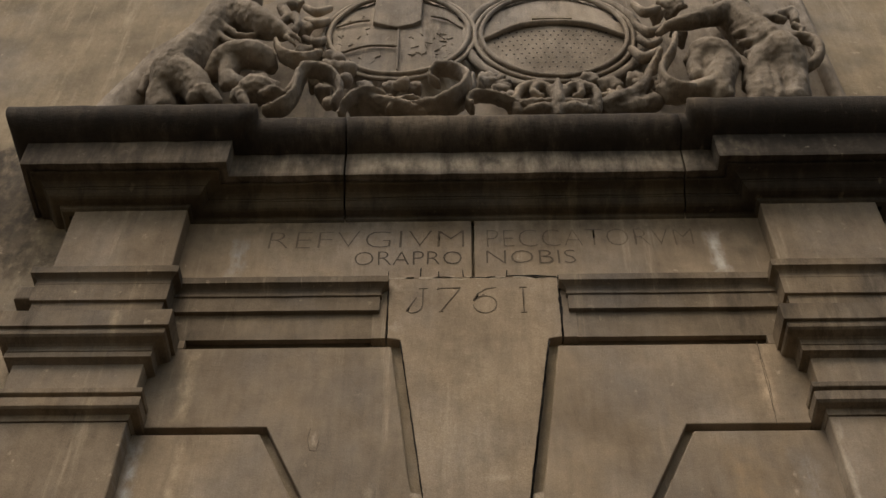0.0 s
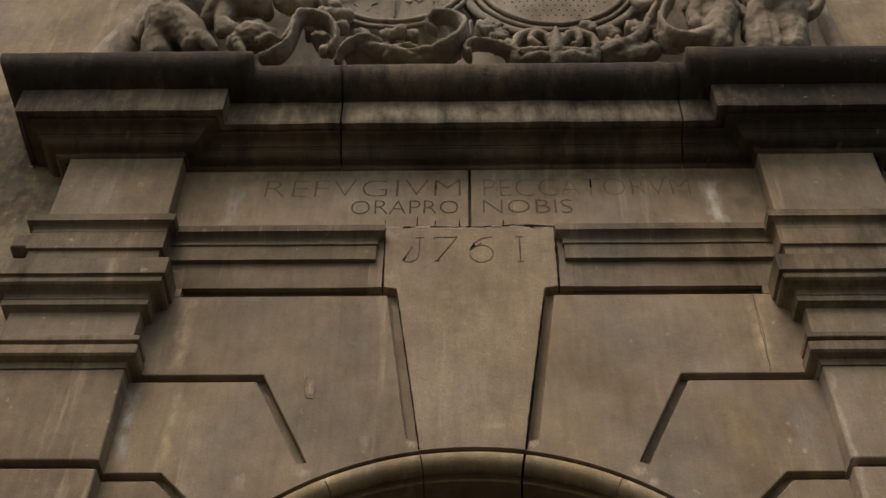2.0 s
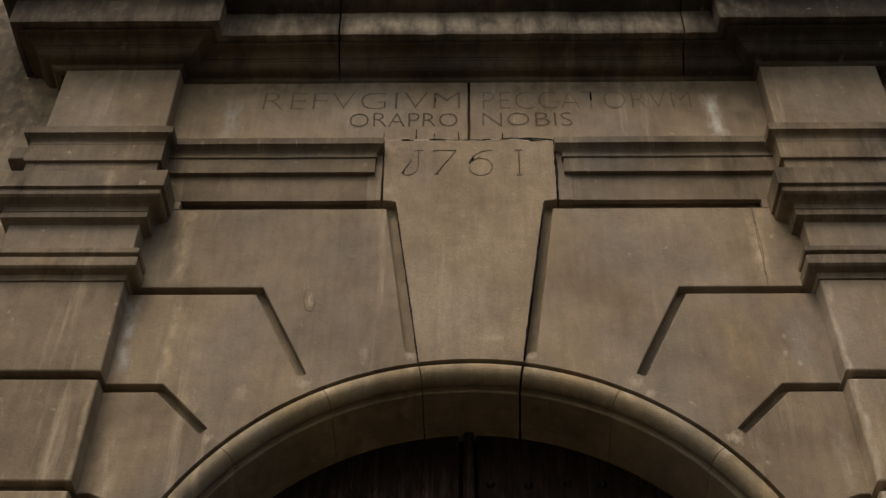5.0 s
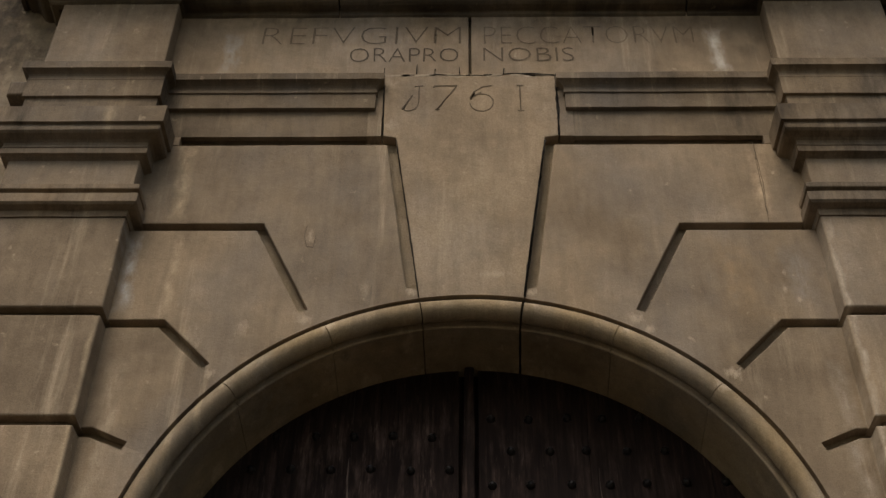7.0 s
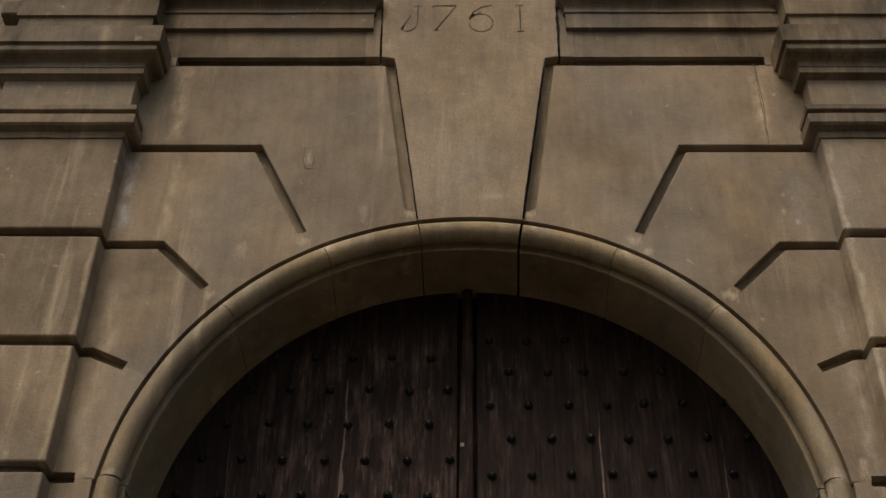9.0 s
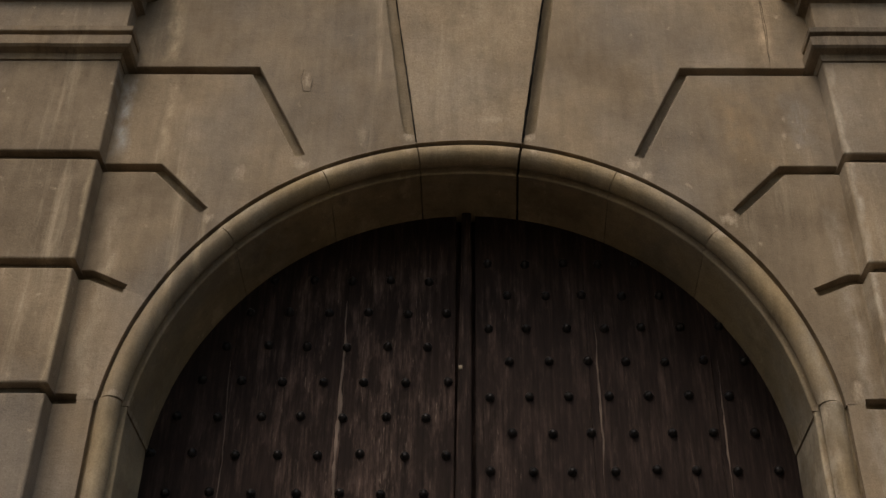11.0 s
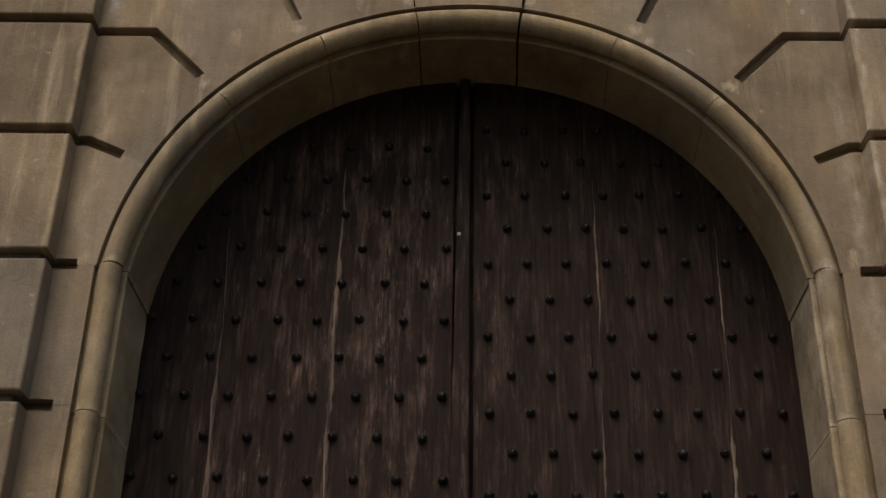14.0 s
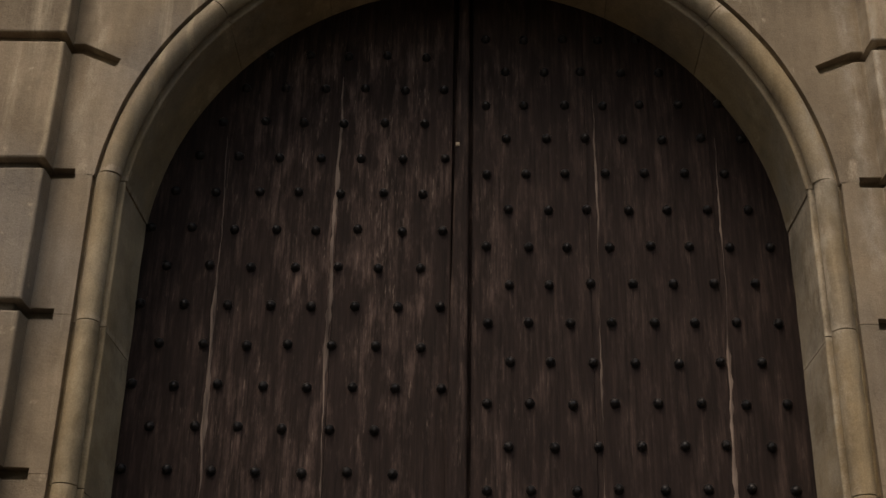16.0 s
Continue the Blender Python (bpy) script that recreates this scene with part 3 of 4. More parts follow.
for line in cuts:
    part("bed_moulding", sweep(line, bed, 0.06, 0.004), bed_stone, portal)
    part("corona", sweep(line, corona, 0.05, 0.005), sooty, portal, "corona face with black water streaks")
    part("cyma", sweep(line, cyma, 0.04, 0.005), black, portal, "cornice lip under thick black crust", True)
part("return_moulding", block(-2.31, -2.145, -0.03, 0.055, 6.20, 6.30, 0.01, 0.006), moulded, portal)

# arch moulding
roll = [(1.292 + 0.047 * math.cos(radians(t)), 0.032 - 0.050 * math.sin(radians(t))) for t in range(15, 191, 11)]
ring = [(1.415, 0.05), (1.354, 0.014), (1.349, 0.03), (1.341, 0.03)] + roll + [(1.258, 0.060), (1.262, 0.066), (1.240, 0.067), (1.233, 0.069), (1.230, 0.074), (1.232, 0.082), (1.246, 0.088), (R_IN, DOOR_Y - 0.02), (R_IN, 0.52), (1.415, 0.52)]
JOINT_GAP = {-90: 0, 90: 0, -9.5: 0.11, 9.5: 0.24}
angles = [-85, -48.5, -27.5, -9.5, 9.5, 27.5, 48.5, 85]
for a0, a1 in zip(angles, angles[1:]):
    part("arch_stone", ring_stone(ring, a0 + JOINT_GAP.get(a0, 0.07), a1 - JOINT_GAP.get(a1, 0.07), SPRING, max(6, int(abs(a1 - a0) / 2.5))), ring_mat, portal)
JAMB = {k: [(widen(r, 90 * k, y), y) for r, y in ring] for k in (-1, 1)}
for side in (-1, 1):
    zs = [3.692, 3.11, 2.53, 1.95, 1.37, 0.8, 0.0]
    for hi, lo in zip(zs, zs[1:]):
        bm = bmesh.new()
        loops = []
        for k in range(7):
            z = lo + 0.002 + (hi - lo - 0.004) * k / 6
            loops.append([bm.verts.new(Vector((side * r + splay(y), y, z)) + worn((side * r, y, z), 0.003, 8)) for r, y in JAMB[side]])
        n = len(ring)
        for a, b in zip(loops, loops[1:]):
            for i in range(n):
                bm.faces.new((a[i], a[(i + 1) % n], b[(i + 1) % n], b[i]))
        bm.faces.new(loops[0])
        bm.faces.new(loops[-1])
        part("jamb_stone", bm, ring_mat, portal)

# ---- the door ----
def leaf_top(x, r=1.34):
    return SPRING + math.sqrt(max(0.0, r * r - x * x)) if abs(x) < r else SPRING


def door_leaf(name, seams, label):
    leaf = empty(name, label=label, category="door", group="leaves of the portal door")
    for a, b in zip(seams, seams[1:]):
        xs = [a + (b - a) * i / 8 for i in range(9)]
        poly = [(a + 0.0008, 0.02), (b - 0.0008, 0.02)] + [(min(max(x, a + 0.0008), b - 0.0008), leaf_top(x)) for x in reversed(xs)]
        part("plank", slab(poly, DOOR_Y, DOOR_Y + 0.06, 0.0005, 0.0, 0.12), oak, leaf)
    return leaf


LEFT_SEAMS, RIGHT_SEAMS = (-1.33, -0.980, -0.515, -0.055), (0.030, 0.500, 1.008, 1.33)
left_leaf = door_leaf("door_leaf", LEFT_SEAMS, "dark weathered oak door leaf with iron studs and cover strip, closed")
right_leaf = door_leaf("door_leaf", RIGHT_SEAMS, "dark weathered oak door leaf with iron studs, closed")
part("cover_strip", slab([(-0.066, 0.02), (0.020, 0.02), (0.017, 2.7), (0.012, 4.88), (-0.030, 4.88), (-0.062, 2.7)], DOOR_Y - 0.03, DOOR_Y + 0.03, 0.012, 0.0015), oak, left_leaf, "worn cover strip over the meeting edge")
for leaf, seams in ((left_leaf, LEFT_SEAMS), (right_leaf, RIGHT_SEAMS)):
    part("back_board", block(seams[0] + 0.01, seams[-1] - 0.005, DOOR_Y + 0.062, DOOR_Y + 0.10, 0.02, SPRING + 0.3), oak, leaf)

# unseen board added behind the meeting gap to keep sky from showing
part("rebate_strip", block(-0.07, 0.10, DOOR_Y + 0.045, DOOR_Y + 0.07, 0.02, leaf_top(0.0) - 0.02), oak, right_leaf)


def splinter(x, z0, z1, wide, seed):
    """A pale, ragged edge of split wood along a seam."""
    r = random.Random(seed)
    n = int((z1 - z0) / 0.035)
    rows_ = []
    drift = 0.0
    for i in range(n + 1):
        t = i / n
        drift += r.uniform(-0.003, 0.003)
        w = wide * max(0.10, 0.62 + 1.4 * noise.noise(Vector((x * 9, seed, z0 + 2.2 * t * (z1 - z0))))) * (0.45 + 0.75 * r.random()) * min(1.0, 6 * t + 0.1, 6 * (1 - t) + 0.1)
        rows_.append((x + drift, w, z0 + (z1 - z0) * t))
    bm = bmesh.new()
    lines = [[bm.verts.new((c + k * w / 2, DOOR_Y - y, z)) for c, w, z in rows_] for k, y in ((-1, -0.002), (-0.6, 0.002), (0.1, 0.004), (0.7, 0.002), (1, -0.002))]
    for p, q in zip(lines, lines[1:]):
        for i in range(n):
            bm.faces.new((p[i], p[i + 1], q[i + 1], q[i]))
    return bm


for leaf, x, z1, wide, seed in ((left_leaf, -0.515, 4.40, 0.025, 1), (left_leaf, -0.980, 4.10, 0.026, 2), (right_leaf, 0.500, 4.35, 0.022, 3), (right_leaf, 1.008, 4.12, 0.022, 4)):
    part("split_edge", splinter(x, 0.1, z1, wide, seed), bare, leaf, "pale split wood along the seam")
part("bright_nail", block(-0.040, -0.024, DOOR_Y - 0.034, DOOR_Y - 0.02, 4.055, 4.073, 0.003), mortar, left_leaf, "small pale metal pin")

# one stud mesh, shared: a low rose-headed nail
bm = bmesh.new()
rings = []
for r, y in ((0.0205, 0.004), (0.0195, -0.006), (0.0135, -0.018), (0.005, -0.025)):
    rings.append([bm.verts.new((r * math.cos(2 * math.pi * i / 8), y, r * math.sin(2 * math.pi * i / 8))) for i in range(8)])
for a, b in zip(rings, rings[1:]):
    for i in range(8):
        bm.faces.new((a[i], a[(i + 1) % 8], b[(i + 1) % 8], b[i]))
bm.faces.new(rings[-1])
bmesh.ops.recalc_face_normals(bm, faces=bm.faces)
stud_mesh = bpy.data.meshes.new("stud")
bm.to_mesh(stud_mesh)
bm.free()
stud_mesh.materials.append(iron)
rng = random.Random(4)
# side, top row, row pitch, first column of even and odd rows, column pitch, drift of the first column, slope of a row, gone studs
STUDS = (
    (left_leaf, -1, 4.504, 0.1648, 0.168, 0.088, 0.1685, 0.0, 0.0, ((10, 0), (11, 0))),
    (right_leaf, 1, 4.592, 0.1632, 0.085, 0.168, 0.1620, 0.0008, 0.014, ()),
)
for leaf, side, top, down, even, odd, pitch, drift, slope, gone in STUDS:
    for row in range(27):
        start = (odd if row % 2 else even) + drift * row
        for col in range(8):
            x = start + pitch * col
            z = top - down * row + slope * x
            if math.hypot(x, max(0.0, z - SPRING)) > 1.275 or z < 0.1 or (row, col) in gone:
                continue
            ob = new("stud", stud_mesh)
            ob.parent = leaf
            ob.location = (side * x + rng.uniform(-0.006, 0.006), DOOR_Y, z + rng.uniform(-0.005, 0.005))
            ob.rotation_euler = (rng.uniform(-0.12, 0.12), rng.uniform(0, 0.8), rng.uniform(-0.12, 0.12))

# ---- inscriptions ----
def carve(name, text, x0, x1, z0, z1, y, parent, thin=-0.006, material=dirt_and_shade):
    """Thin flat letters of the built-in font, coloured like shaded chisel cuts, fitted between x0 and x1."""
    cu = bpy.data.curves.new(name, "FONT")
    cu.body, cu.size, cu.extrude, cu.offset, cu.resolution_u = text, 1.0, 0.0, thin, 3
    tmp = new("tmp_text", cu)
    me = bpy.data.meshes.new_from_object(tmp.evaluated_get(bpy.context.evaluated_depsgraph_get()))
    bpy.data.objects.remove(tmp)
    co = np.empty(len(me.vertices) * 3)
    me.vertices.foreach_get("co", co)
    co = co.reshape(-1, 3)
    lo, hi = co.min(0), co.max(0)
    u = (co - lo) / np.maximum(hi - lo, 1e-6)
    res = np.stack([x0 + u[:, 0] * (x1 - x0), np.full(len(u), y), z0 + u[:, 1] * (z1 - z0)], 1)
    res += np.array([[*(worn(q, 0.006, 14.0).x, 0.0, worn(q, 0.006, 14.0).z)] for q in res])
    me.vertices.foreach_set("co", res.ravel())
    me.materials.clear()
    me.materials.append(material)
    ob = new(name, me)
    ob.parent = parent
    ob["label"] = "worn letters cut into the stone"
    return ob


carve("inscription", "REFVGIVM", -1.080, -0.048, 6.617, 6.758, -0.0022, portal, -0.026, worn_letter)
carve("inscription", "PECCATORVM", 0.071, 1.160, 6.614, 6.756, -0.0022, portal, -0.026, worn_letter)
carve("inscription", "ORAPRO", -0.618, -0.057, 6.472, 6.580, -0.0022, portal, -0.018)
carve("inscription", "NOBIS", 0.068, 0.533, 6.474, 6.583, -0.0022, portal, -0.018)

def crack(name, pts, wide, y, seed, material=dark_gap, wobble=0.35):
    """A jagged open crack along a line in the facade."""
    r = random.Random(seed)
    fine = finer([*pts, pts[-1]], 0.035)[:-1] if len(pts) > 1 else pts
    n = len(fine)
    a, b = [], []
    for i, p in enumerate(fine):
        d = (Vector(fine[min(i + 1, n - 1)]) - Vector(fine[max(i - 1, 0)])).normalized()
        w = wide * r.uniform(0.35, 1.0) / 2
        j = r.uniform(-wide, wide) * wobble
        nrm = Vector((-d.y, d.x))
        a.append(p + nrm * (w + j))
        b.append(p - nrm * (w - j))
    return part(name, slab([tuple(q) for q in a + b[::-1]], y, y + 0.004, 0.0005, 0, 1.0), material, portal)


def bow(cx, cz, rx, rz, a0, a1, n=14):
    return [(cx + rx * math.cos(radians(a0 + (a1 - a0) * i / n)), cz + rz * math.sin(radians(a0 + (a1 - a0) * i / n))) for i in range(n + 1)]


# the date on the keystone: each stroke of the chisel with its swelling
STROKES = (
    [(-0.275, 6.278), (-0.232, 6.280)], [(-0.254, 6.276), (-0.254, 6.18)] + bow(-0.303, 6.165, 0.049, 0.070, 0, -130, 9),
    [(-0.182, 6.268), (-0.178, 6.280), (-0.066, 6.281)], [(-0.066, 6.280), (-0.110, 6.20), (-0.166, 6.100)], [(-0.174, 6.100), (-0.150, 6.103)],
    [(0.112, 6.282), (0.060, 6.270), (0.018, 6.235), (-0.002, 6.185)], bow(0.056, 6.155, 0.058, 0.064, 180, 520, 22),
    [(0.247, 6.280), (0.247, 6.094)], [(0.230, 6.281), (0.266, 6.281)], [(0.232, 6.093), (0.264, 6.093)],
)
for i, line in enumerate(STROKES):
    stroke = crack("numeral", line, 0.009, -0.0062, 60 + i, worn_letter, 0.08)
    stroke["label"] = "chisel stroke of a worn numeral"
crack("crack", [(0.428, 6.372), (0.432, 6.12), (0.424, 5.92)], 0.012, -0.0065, 1, dark_gap, 0.2)
crack("crack", [(0.356, 5.885), (0.2615, 5.199), (0.231, 4.972), (0.2255, 4.915)], 0.013, -0.0065, 2, dark_gap, 0.1)
crack("crack", [(-0.356, 5.885), (-0.2615, 5.199), (-0.231, 4.972), (-0.2255, 4.915)], 0.007, -0.0065, 5, dark_gap, 0.1)
crack("crack", [(1.33, 5.34), (1.345, 5.60), (1.34, 5.87)], 0.004, -0.0015, 3, dirt_and_shade)
crack("crack", [(-0.431, 6.36), (-0.426, 6.10), (-0.422, 5.92)], 0.006, -0.0065, 4)
for i, (x0, x1) in enumerate(((-0.43, -0.30), (-0.28, -0.02), (0.0, 0.16), (0.2, 0.43))):
    crack("mortar_line", [(x0, 6.360), ((x0 + x1) / 2, 6.366), (x1, 6.358)], 0.020, -0.0045, 10 + i, mortar)
for i, (x, z0, z1) in enumerate(((-0.269, 6.375, 6.445), (-0.178, 6.372, 6.412), (-0.054, 6.372, 6.425), (0.169, 6.37, 6.415), (-0.433, 6.36, 6.42))):
    crack("crack", [(x, z0), (x + 0.001, z1)], 0.006, -0.0055, 20 + i)
crack("crack", [(-0.02, 6.362), (0.06, 6.358), (0.11, 6.364)], 0.006, -0.0068, 32)
crack("crack", [(0.17, 6.372), (0.30, 6.374), (0.42, 6.362)], 0.007, -0.0068, 31)

crack("crack", [(-0.735, 5.335), (-0.742, 5.27), (-0.728, 5.205), (-0.698, 5.20), (-0.690, 5.27)], 0.006, -0.002, 40, dirt_and_shade)

# ---- the carved coat of arms ----
arms = empty("coat_of_arms", label="grey carved stone relief with two oval shields above the cornice", category="relief")
outline = [(2.26, 7.34), (2.26, 9.9), (-1.0, 9.9), (-1.45, 9.40), (-1.75, 9.22), (-2.0, 9.0), (-2.15, 8.75), (-2.24, 8.45), (-2.28, 8.1), (-2.29, 7.34)]
part("backing_slab", slab(outline, 0.0, 0.055, 0.02, 0.006), carved, arms)


def spline(points, per=6):
    """Points led smoothly through (x, y, z, r)."""
    p = [np.array(q) for q in points]
    p = [2 * p[0] - p[1]] + p + [2 * p[-1] - p[-2]]
    out = []
    for a, b, c, d in zip(p, p[1:], p[2:], p[3:]):
        for i in range(per):
            t = i / per
            out.append(0.5 * (2 * b + (c - a) * t + (2 * a - 5 * b + 4 * c - d) * t * t + (3 * b - a - 3 * c + d) * t ** 3))
    out.append(p[-2])
    return out


def limb(bm, points, sides=10, deep=1.0):
    """A rounded, tapering limb or band with dome ends."""
    pts = spline(points)
    rings = []
    for i, q in enumerate(pts):
        a, b = pts[max(0, i - 1)][:3], pts[min(len(pts) - 1, i + 1)][:3]
        d = Vector(b - a).normalized()
        u = d.cross(Vector((0, 1, 0)))
        u = u.normalized() if u.length > 1e-4 else Vector((1, 0, 0))
        v = d.cross(u).normalized()
        r = max(0.004, q[3])
        rings.append((Vector(q[:3]), d, u, v, r))
    c, d, u, v, r = rings[0]
    caps = [(c - d * r * 0.85, d, u, v, r * 0.5), (c - d * r * 0.5, d, u, v, r * 0.86)]
    c, d, u, v, r = rings[-1]
    caps2 = [(c + d * r * 0.5, d, u, v, r * 0.86), (c + d * r * 0.85, d, u, v, r * 0.5)]
    loops = []
    for c, d, u, v, r in caps + rings + caps2:
        loops.append([bm.verts.new(c + u * (r * math.cos(2 * math.pi * k / sides)) + v * (r * deep * math.sin(2 * math.pi * k / sides))) for k in range(sides)])
    for a, b in zip(loops, loops[1:]):
        for k in range(sides):
            bm.faces.new((a[k], a[(k + 1) % sides], b[(k + 1) % sides], b[k]))
    bm.faces.new(loops[0])
    bm.faces.new(list(reversed(loops[-1])))


weathering = bpy.data.textures.new("weathering", "CLOUDS")
weathering.noise_scale, weathering.noise_depth = 0.10, 4
pitting = bpy.data.textures.new("pitting", "CLOUDS")
pitting.noise_scale, pitting.noise_depth = 0.028, 2
CHISEL = {"carved_lion": 0.024, "carved_beast": 0.022, "leaf_scroll": 0.04, "berry_spray": 0.02, "berry": 0.02, "curly_boss": 0.03}
DEPTH = {"strap_scroll": 3.0, "carved_lion": 1.35, "curved_border": 0.8, "openwork_crest": 1.5, "shell_lobe": 1.3}


def relief(name, label, voxel, shapes):
    """One carved piece: limbs fused into a single worn body."""
    bm = bmesh.new()
    for shape in shapes:
        if name == "strap_scroll":
            shape = [(x, y, z, r * 0.64) for x, y, z, r in shape]
        limb(bm, shape, 12, DEPTH.get(name, 1.2))
    ob = part(name, bm, carved, arms, label, True)
    if voxel:
        m = ob.modifiers.new("fuse", "REMESH")
        m.mode, m.voxel_size, m.use_smooth_shade = "VOXEL", voxel, True
        k = ob.modifiers.new("soften", "SMOOTH")
        k.factor, k.iterations = 0.5, 2
        chisel = ob.modifiers.new("weathering", "DISPLACE")
        chisel.texture, chisel.texture_coords, chisel.strength, chisel.mid_level = weathering, "LOCAL", CHISEL.get(name, 0.02), 0.5
        pits = ob.modifiers.new("pitting", "DISPLACE")
        pits.texture, pits.texture_coords, pits.strength, pits.mid_level = pitting, "LOCAL", 0.016, 0.5
    return ob


def oval(cx, cz, a, b, y, tube, squash=1.0, n=56, k=8):
    bm = bmesh.new()
    loops = []
    for i in range(n):
        t = 2 * math.pi * i / n
        nx, nz = math.cos(t) / a, math.sin(t) / b
        ln = math.hypot(nx, nz)
        nx, nz = nx / ln, nz / ln
        loop = []
        for j in range(k):
            w = 2 * math.pi * j / k
            o = tube * math.cos(w)
            q = Vector((cx + a * math.cos(t) + nx * o, y + tube * squash * math.sin(w), cz + b * math.sin(t) + nz * o))
            loop.append(bm.verts.new(q + worn(q, 0.004, 12)))
        loops.append(loop)
    for i in range(n):
        for j in range(k):
            bm.faces.new((loops[i][j], loops[(i + 1) % n][j], loops[(i + 1) % n][(j + 1) % k], loops[i][(j + 1) % k]))
    return bm


def dish(cx, cz, a, b, y_rim, y_mid, n=48, m=8, flute=0.0, inner=0.0, count=22):
    """A shallow dome, or with inner > 0 a fluted border round an oval."""
    bm = bmesh.new()
    loops = []
    for j in range(m + 1):
        f = inner + (1 - inner) * j / m
        g = j / m
        loop = []
        for i in range(n):
            t = 2 * math.pi * i / n
            y = y_mid + (y_rim - y_mid) * (g * g if not inner else g)
            y += flute * math.sin(count * t) * math.sin(math.pi * min(1, g * 1.1))
            edge = 1 + (0.06 * math.sin(count * t / 2) * g if inner else 0)
            q = Vector((cx + a * f * edge * math.cos(t), y, cz + b * f * edge * math.sin(t)))
            loop.append(bm.verts.new(q + worn(q, 0.003, 10)))
        loops.append(loop)
    for p, q in zip(loops, loops[1:]):
        for i in range(n):
            bm.faces.new((p[i], p[(i + 1) % n], q[(i + 1) % n], q[i]))
    return bm


for cx, cz, a, b, fields in ((-0.488, 8.66, 0.452, 0.515, 4), (0.515, 8.64, 0.47, 0.535, 2)):
    part("shell_border", dish(cx, cz, a * 1.42, b * 1.30, -0.02, -0.14, 160, 8, 0.020, 0.70, 34), carved, arms, "fluted shell border", True)
    shield = part("oval_shield", dish(cx, cz, a, b, -0.13, -0.165, 64, 10, 0.0, 0.02), carved, arms, "oval shield with worn arms" if fields == 4 else "oval shield, the lower half drilled with dots", True)
    part("shield_rim", oval(cx, cz, a, b, -0.150, 0.016), carved, shield, "", True)
    part("outer_rim", oval(cx, cz, a + 0.042, b + 0.045, -0.135, 0.015), carved, shield, "", True)
    if fields == 2:
        part("ribbon_rim", oval(cx, cz, a + 0.10, b + 0.105, -0.12, 0.034, 0.7), carved, shield, "", True)

relief("field_ridge", "", 0, [[(-0.49, -0.165, 8.68, 0.008), (-0.485, -0.168, 8.45, 0.008), (-0.48, -0.15, 8.20, 0.007)]])
relief("field_ridge", "", 0, [[(-0.88, -0.145, 8.40, 0.008), (-0.68, -0.165, 8.47, 0.008), (-0.50, -0.168, 8.46, 0.008)]])
relief("field_ridge", "", 0, [[(-0.90, -0.145, 8.76, 0.007), (-0.78, -0.16, 8.80, 0.007), (-0.69, -0.165, 8.81, 0.007)]])
relief("field_ridge", "", 0, [[(-0.28, -0.165, 8.86, 0.007), (-0.18, -0.155, 8.83, 0.007), (-0.08, -0.14, 8.74, 0.007)]])
small = [(-0.66, 9.2), (-0.66, 8.76), (-0.60, 8.72), (-0.50, 8.68), (-0.40, 8.72), (-0.345, 8.77), (-0.345, 9.2)]
part("inner_escutcheon", slab(small, -0.185, -0.14, 0.008, 0.002), carved, arms, "small shield laid over the quarters")
charges = bmesh.new()
rng = random.Random(21)
for x0, x1, z0, z1, n in ((-0.88, -0.70, 8.52, 8.74, 9), (-0.42, -0.13, 8.36, 8.66, 34), (-0.80, -0.54, 8.26, 8.40, 10), (-0.86, -0.70, 8.84, 9.0, 6)):
    for i in range(n):
        x, z = rng.uniform(x0, x1), rng.uniform(z0, z1)
        d = rng.uniform(0.02, 0.045)
        y = -0.158 + 0.035 * (((x + 0.488) / 0.452) ** 2 + ((z - 8.66) / 0.515) ** 2)
        limb(charges, [(x, y, z, 0.005), (x + rng.uniform(-d, d), y - 0.002, z + rng.uniform(-d, d), rng.uniform(0.004, 0.007))], 6)
tagged(part("worn_charges", charges, carved, arms, "worn raised charges", True), kind="stuff")
relief("fess_band", "", 0, [[(0.07, -0.145, 8.575, 0.016), (0.28, -0.17, 8.70, 0.018), (0.50, -0.175, 8.735, 0.018), (0.73, -0.17, 8.715, 0.018), (0.96, -0.145, 8.60, 0.016)]])
part("pale_tablet", block(0.375, 0.635, -0.196, -0.16, 8.755, 8.79, 0.004), mortar, arms, "pale worn tablet")
dots = bmesh.new()
for row in range(9):
    for col in range(17):
        x = 0.515 + (col - 8) * 0.048 + (0.024 if row % 2 else 0)
        z = 8.63 - row * 0.052
        u, w = (x - 0.515) / 0.43, (z - 8.64) / 0.50
        if u * u + w * w > 0.86:
            continue
        y = -0.1655 + 0.035 * (((x - 0.515) / 0.47) ** 2 + ((z - 8.64) / 0.535) ** 2)
        loop = [dots.verts.new((x + 0.0075 * math.cos(k * math.pi / 3), y - 0.0045, z + 0.0095 * math.sin(k * math.pi / 3))) for k in range(6)]
        dots.faces.new(loop)
tagged(part("drilled_dots", dots, dark_gap, arms, "drilled dots"), kind="stuff")


def frond(x, z, angle, length, n):
    """A fan of carved leaf tips."""
    shapes = []
    for k in range(n):
        a = radians(angle + (k - (n - 1) / 2) * 28)
        l = length * (1 - 0.12 * abs(k - (n - 1) / 2))
        dx, dz = math.cos(a), math.sin(a)
        shapes.append([(x, -0.10, z, 0.018), (x + dx * l * 0.5, -0.17, z + dz * l * 0.5, 0.024), (x + dx * l * 0.85, -0.185, z + dz * l * 0.85, 0.018), (x + dx * l * 1.05, -0.16, z + dz * l * 0.95, 0.008)])
    relief("carved_leaf", "", 0.011, shapes)


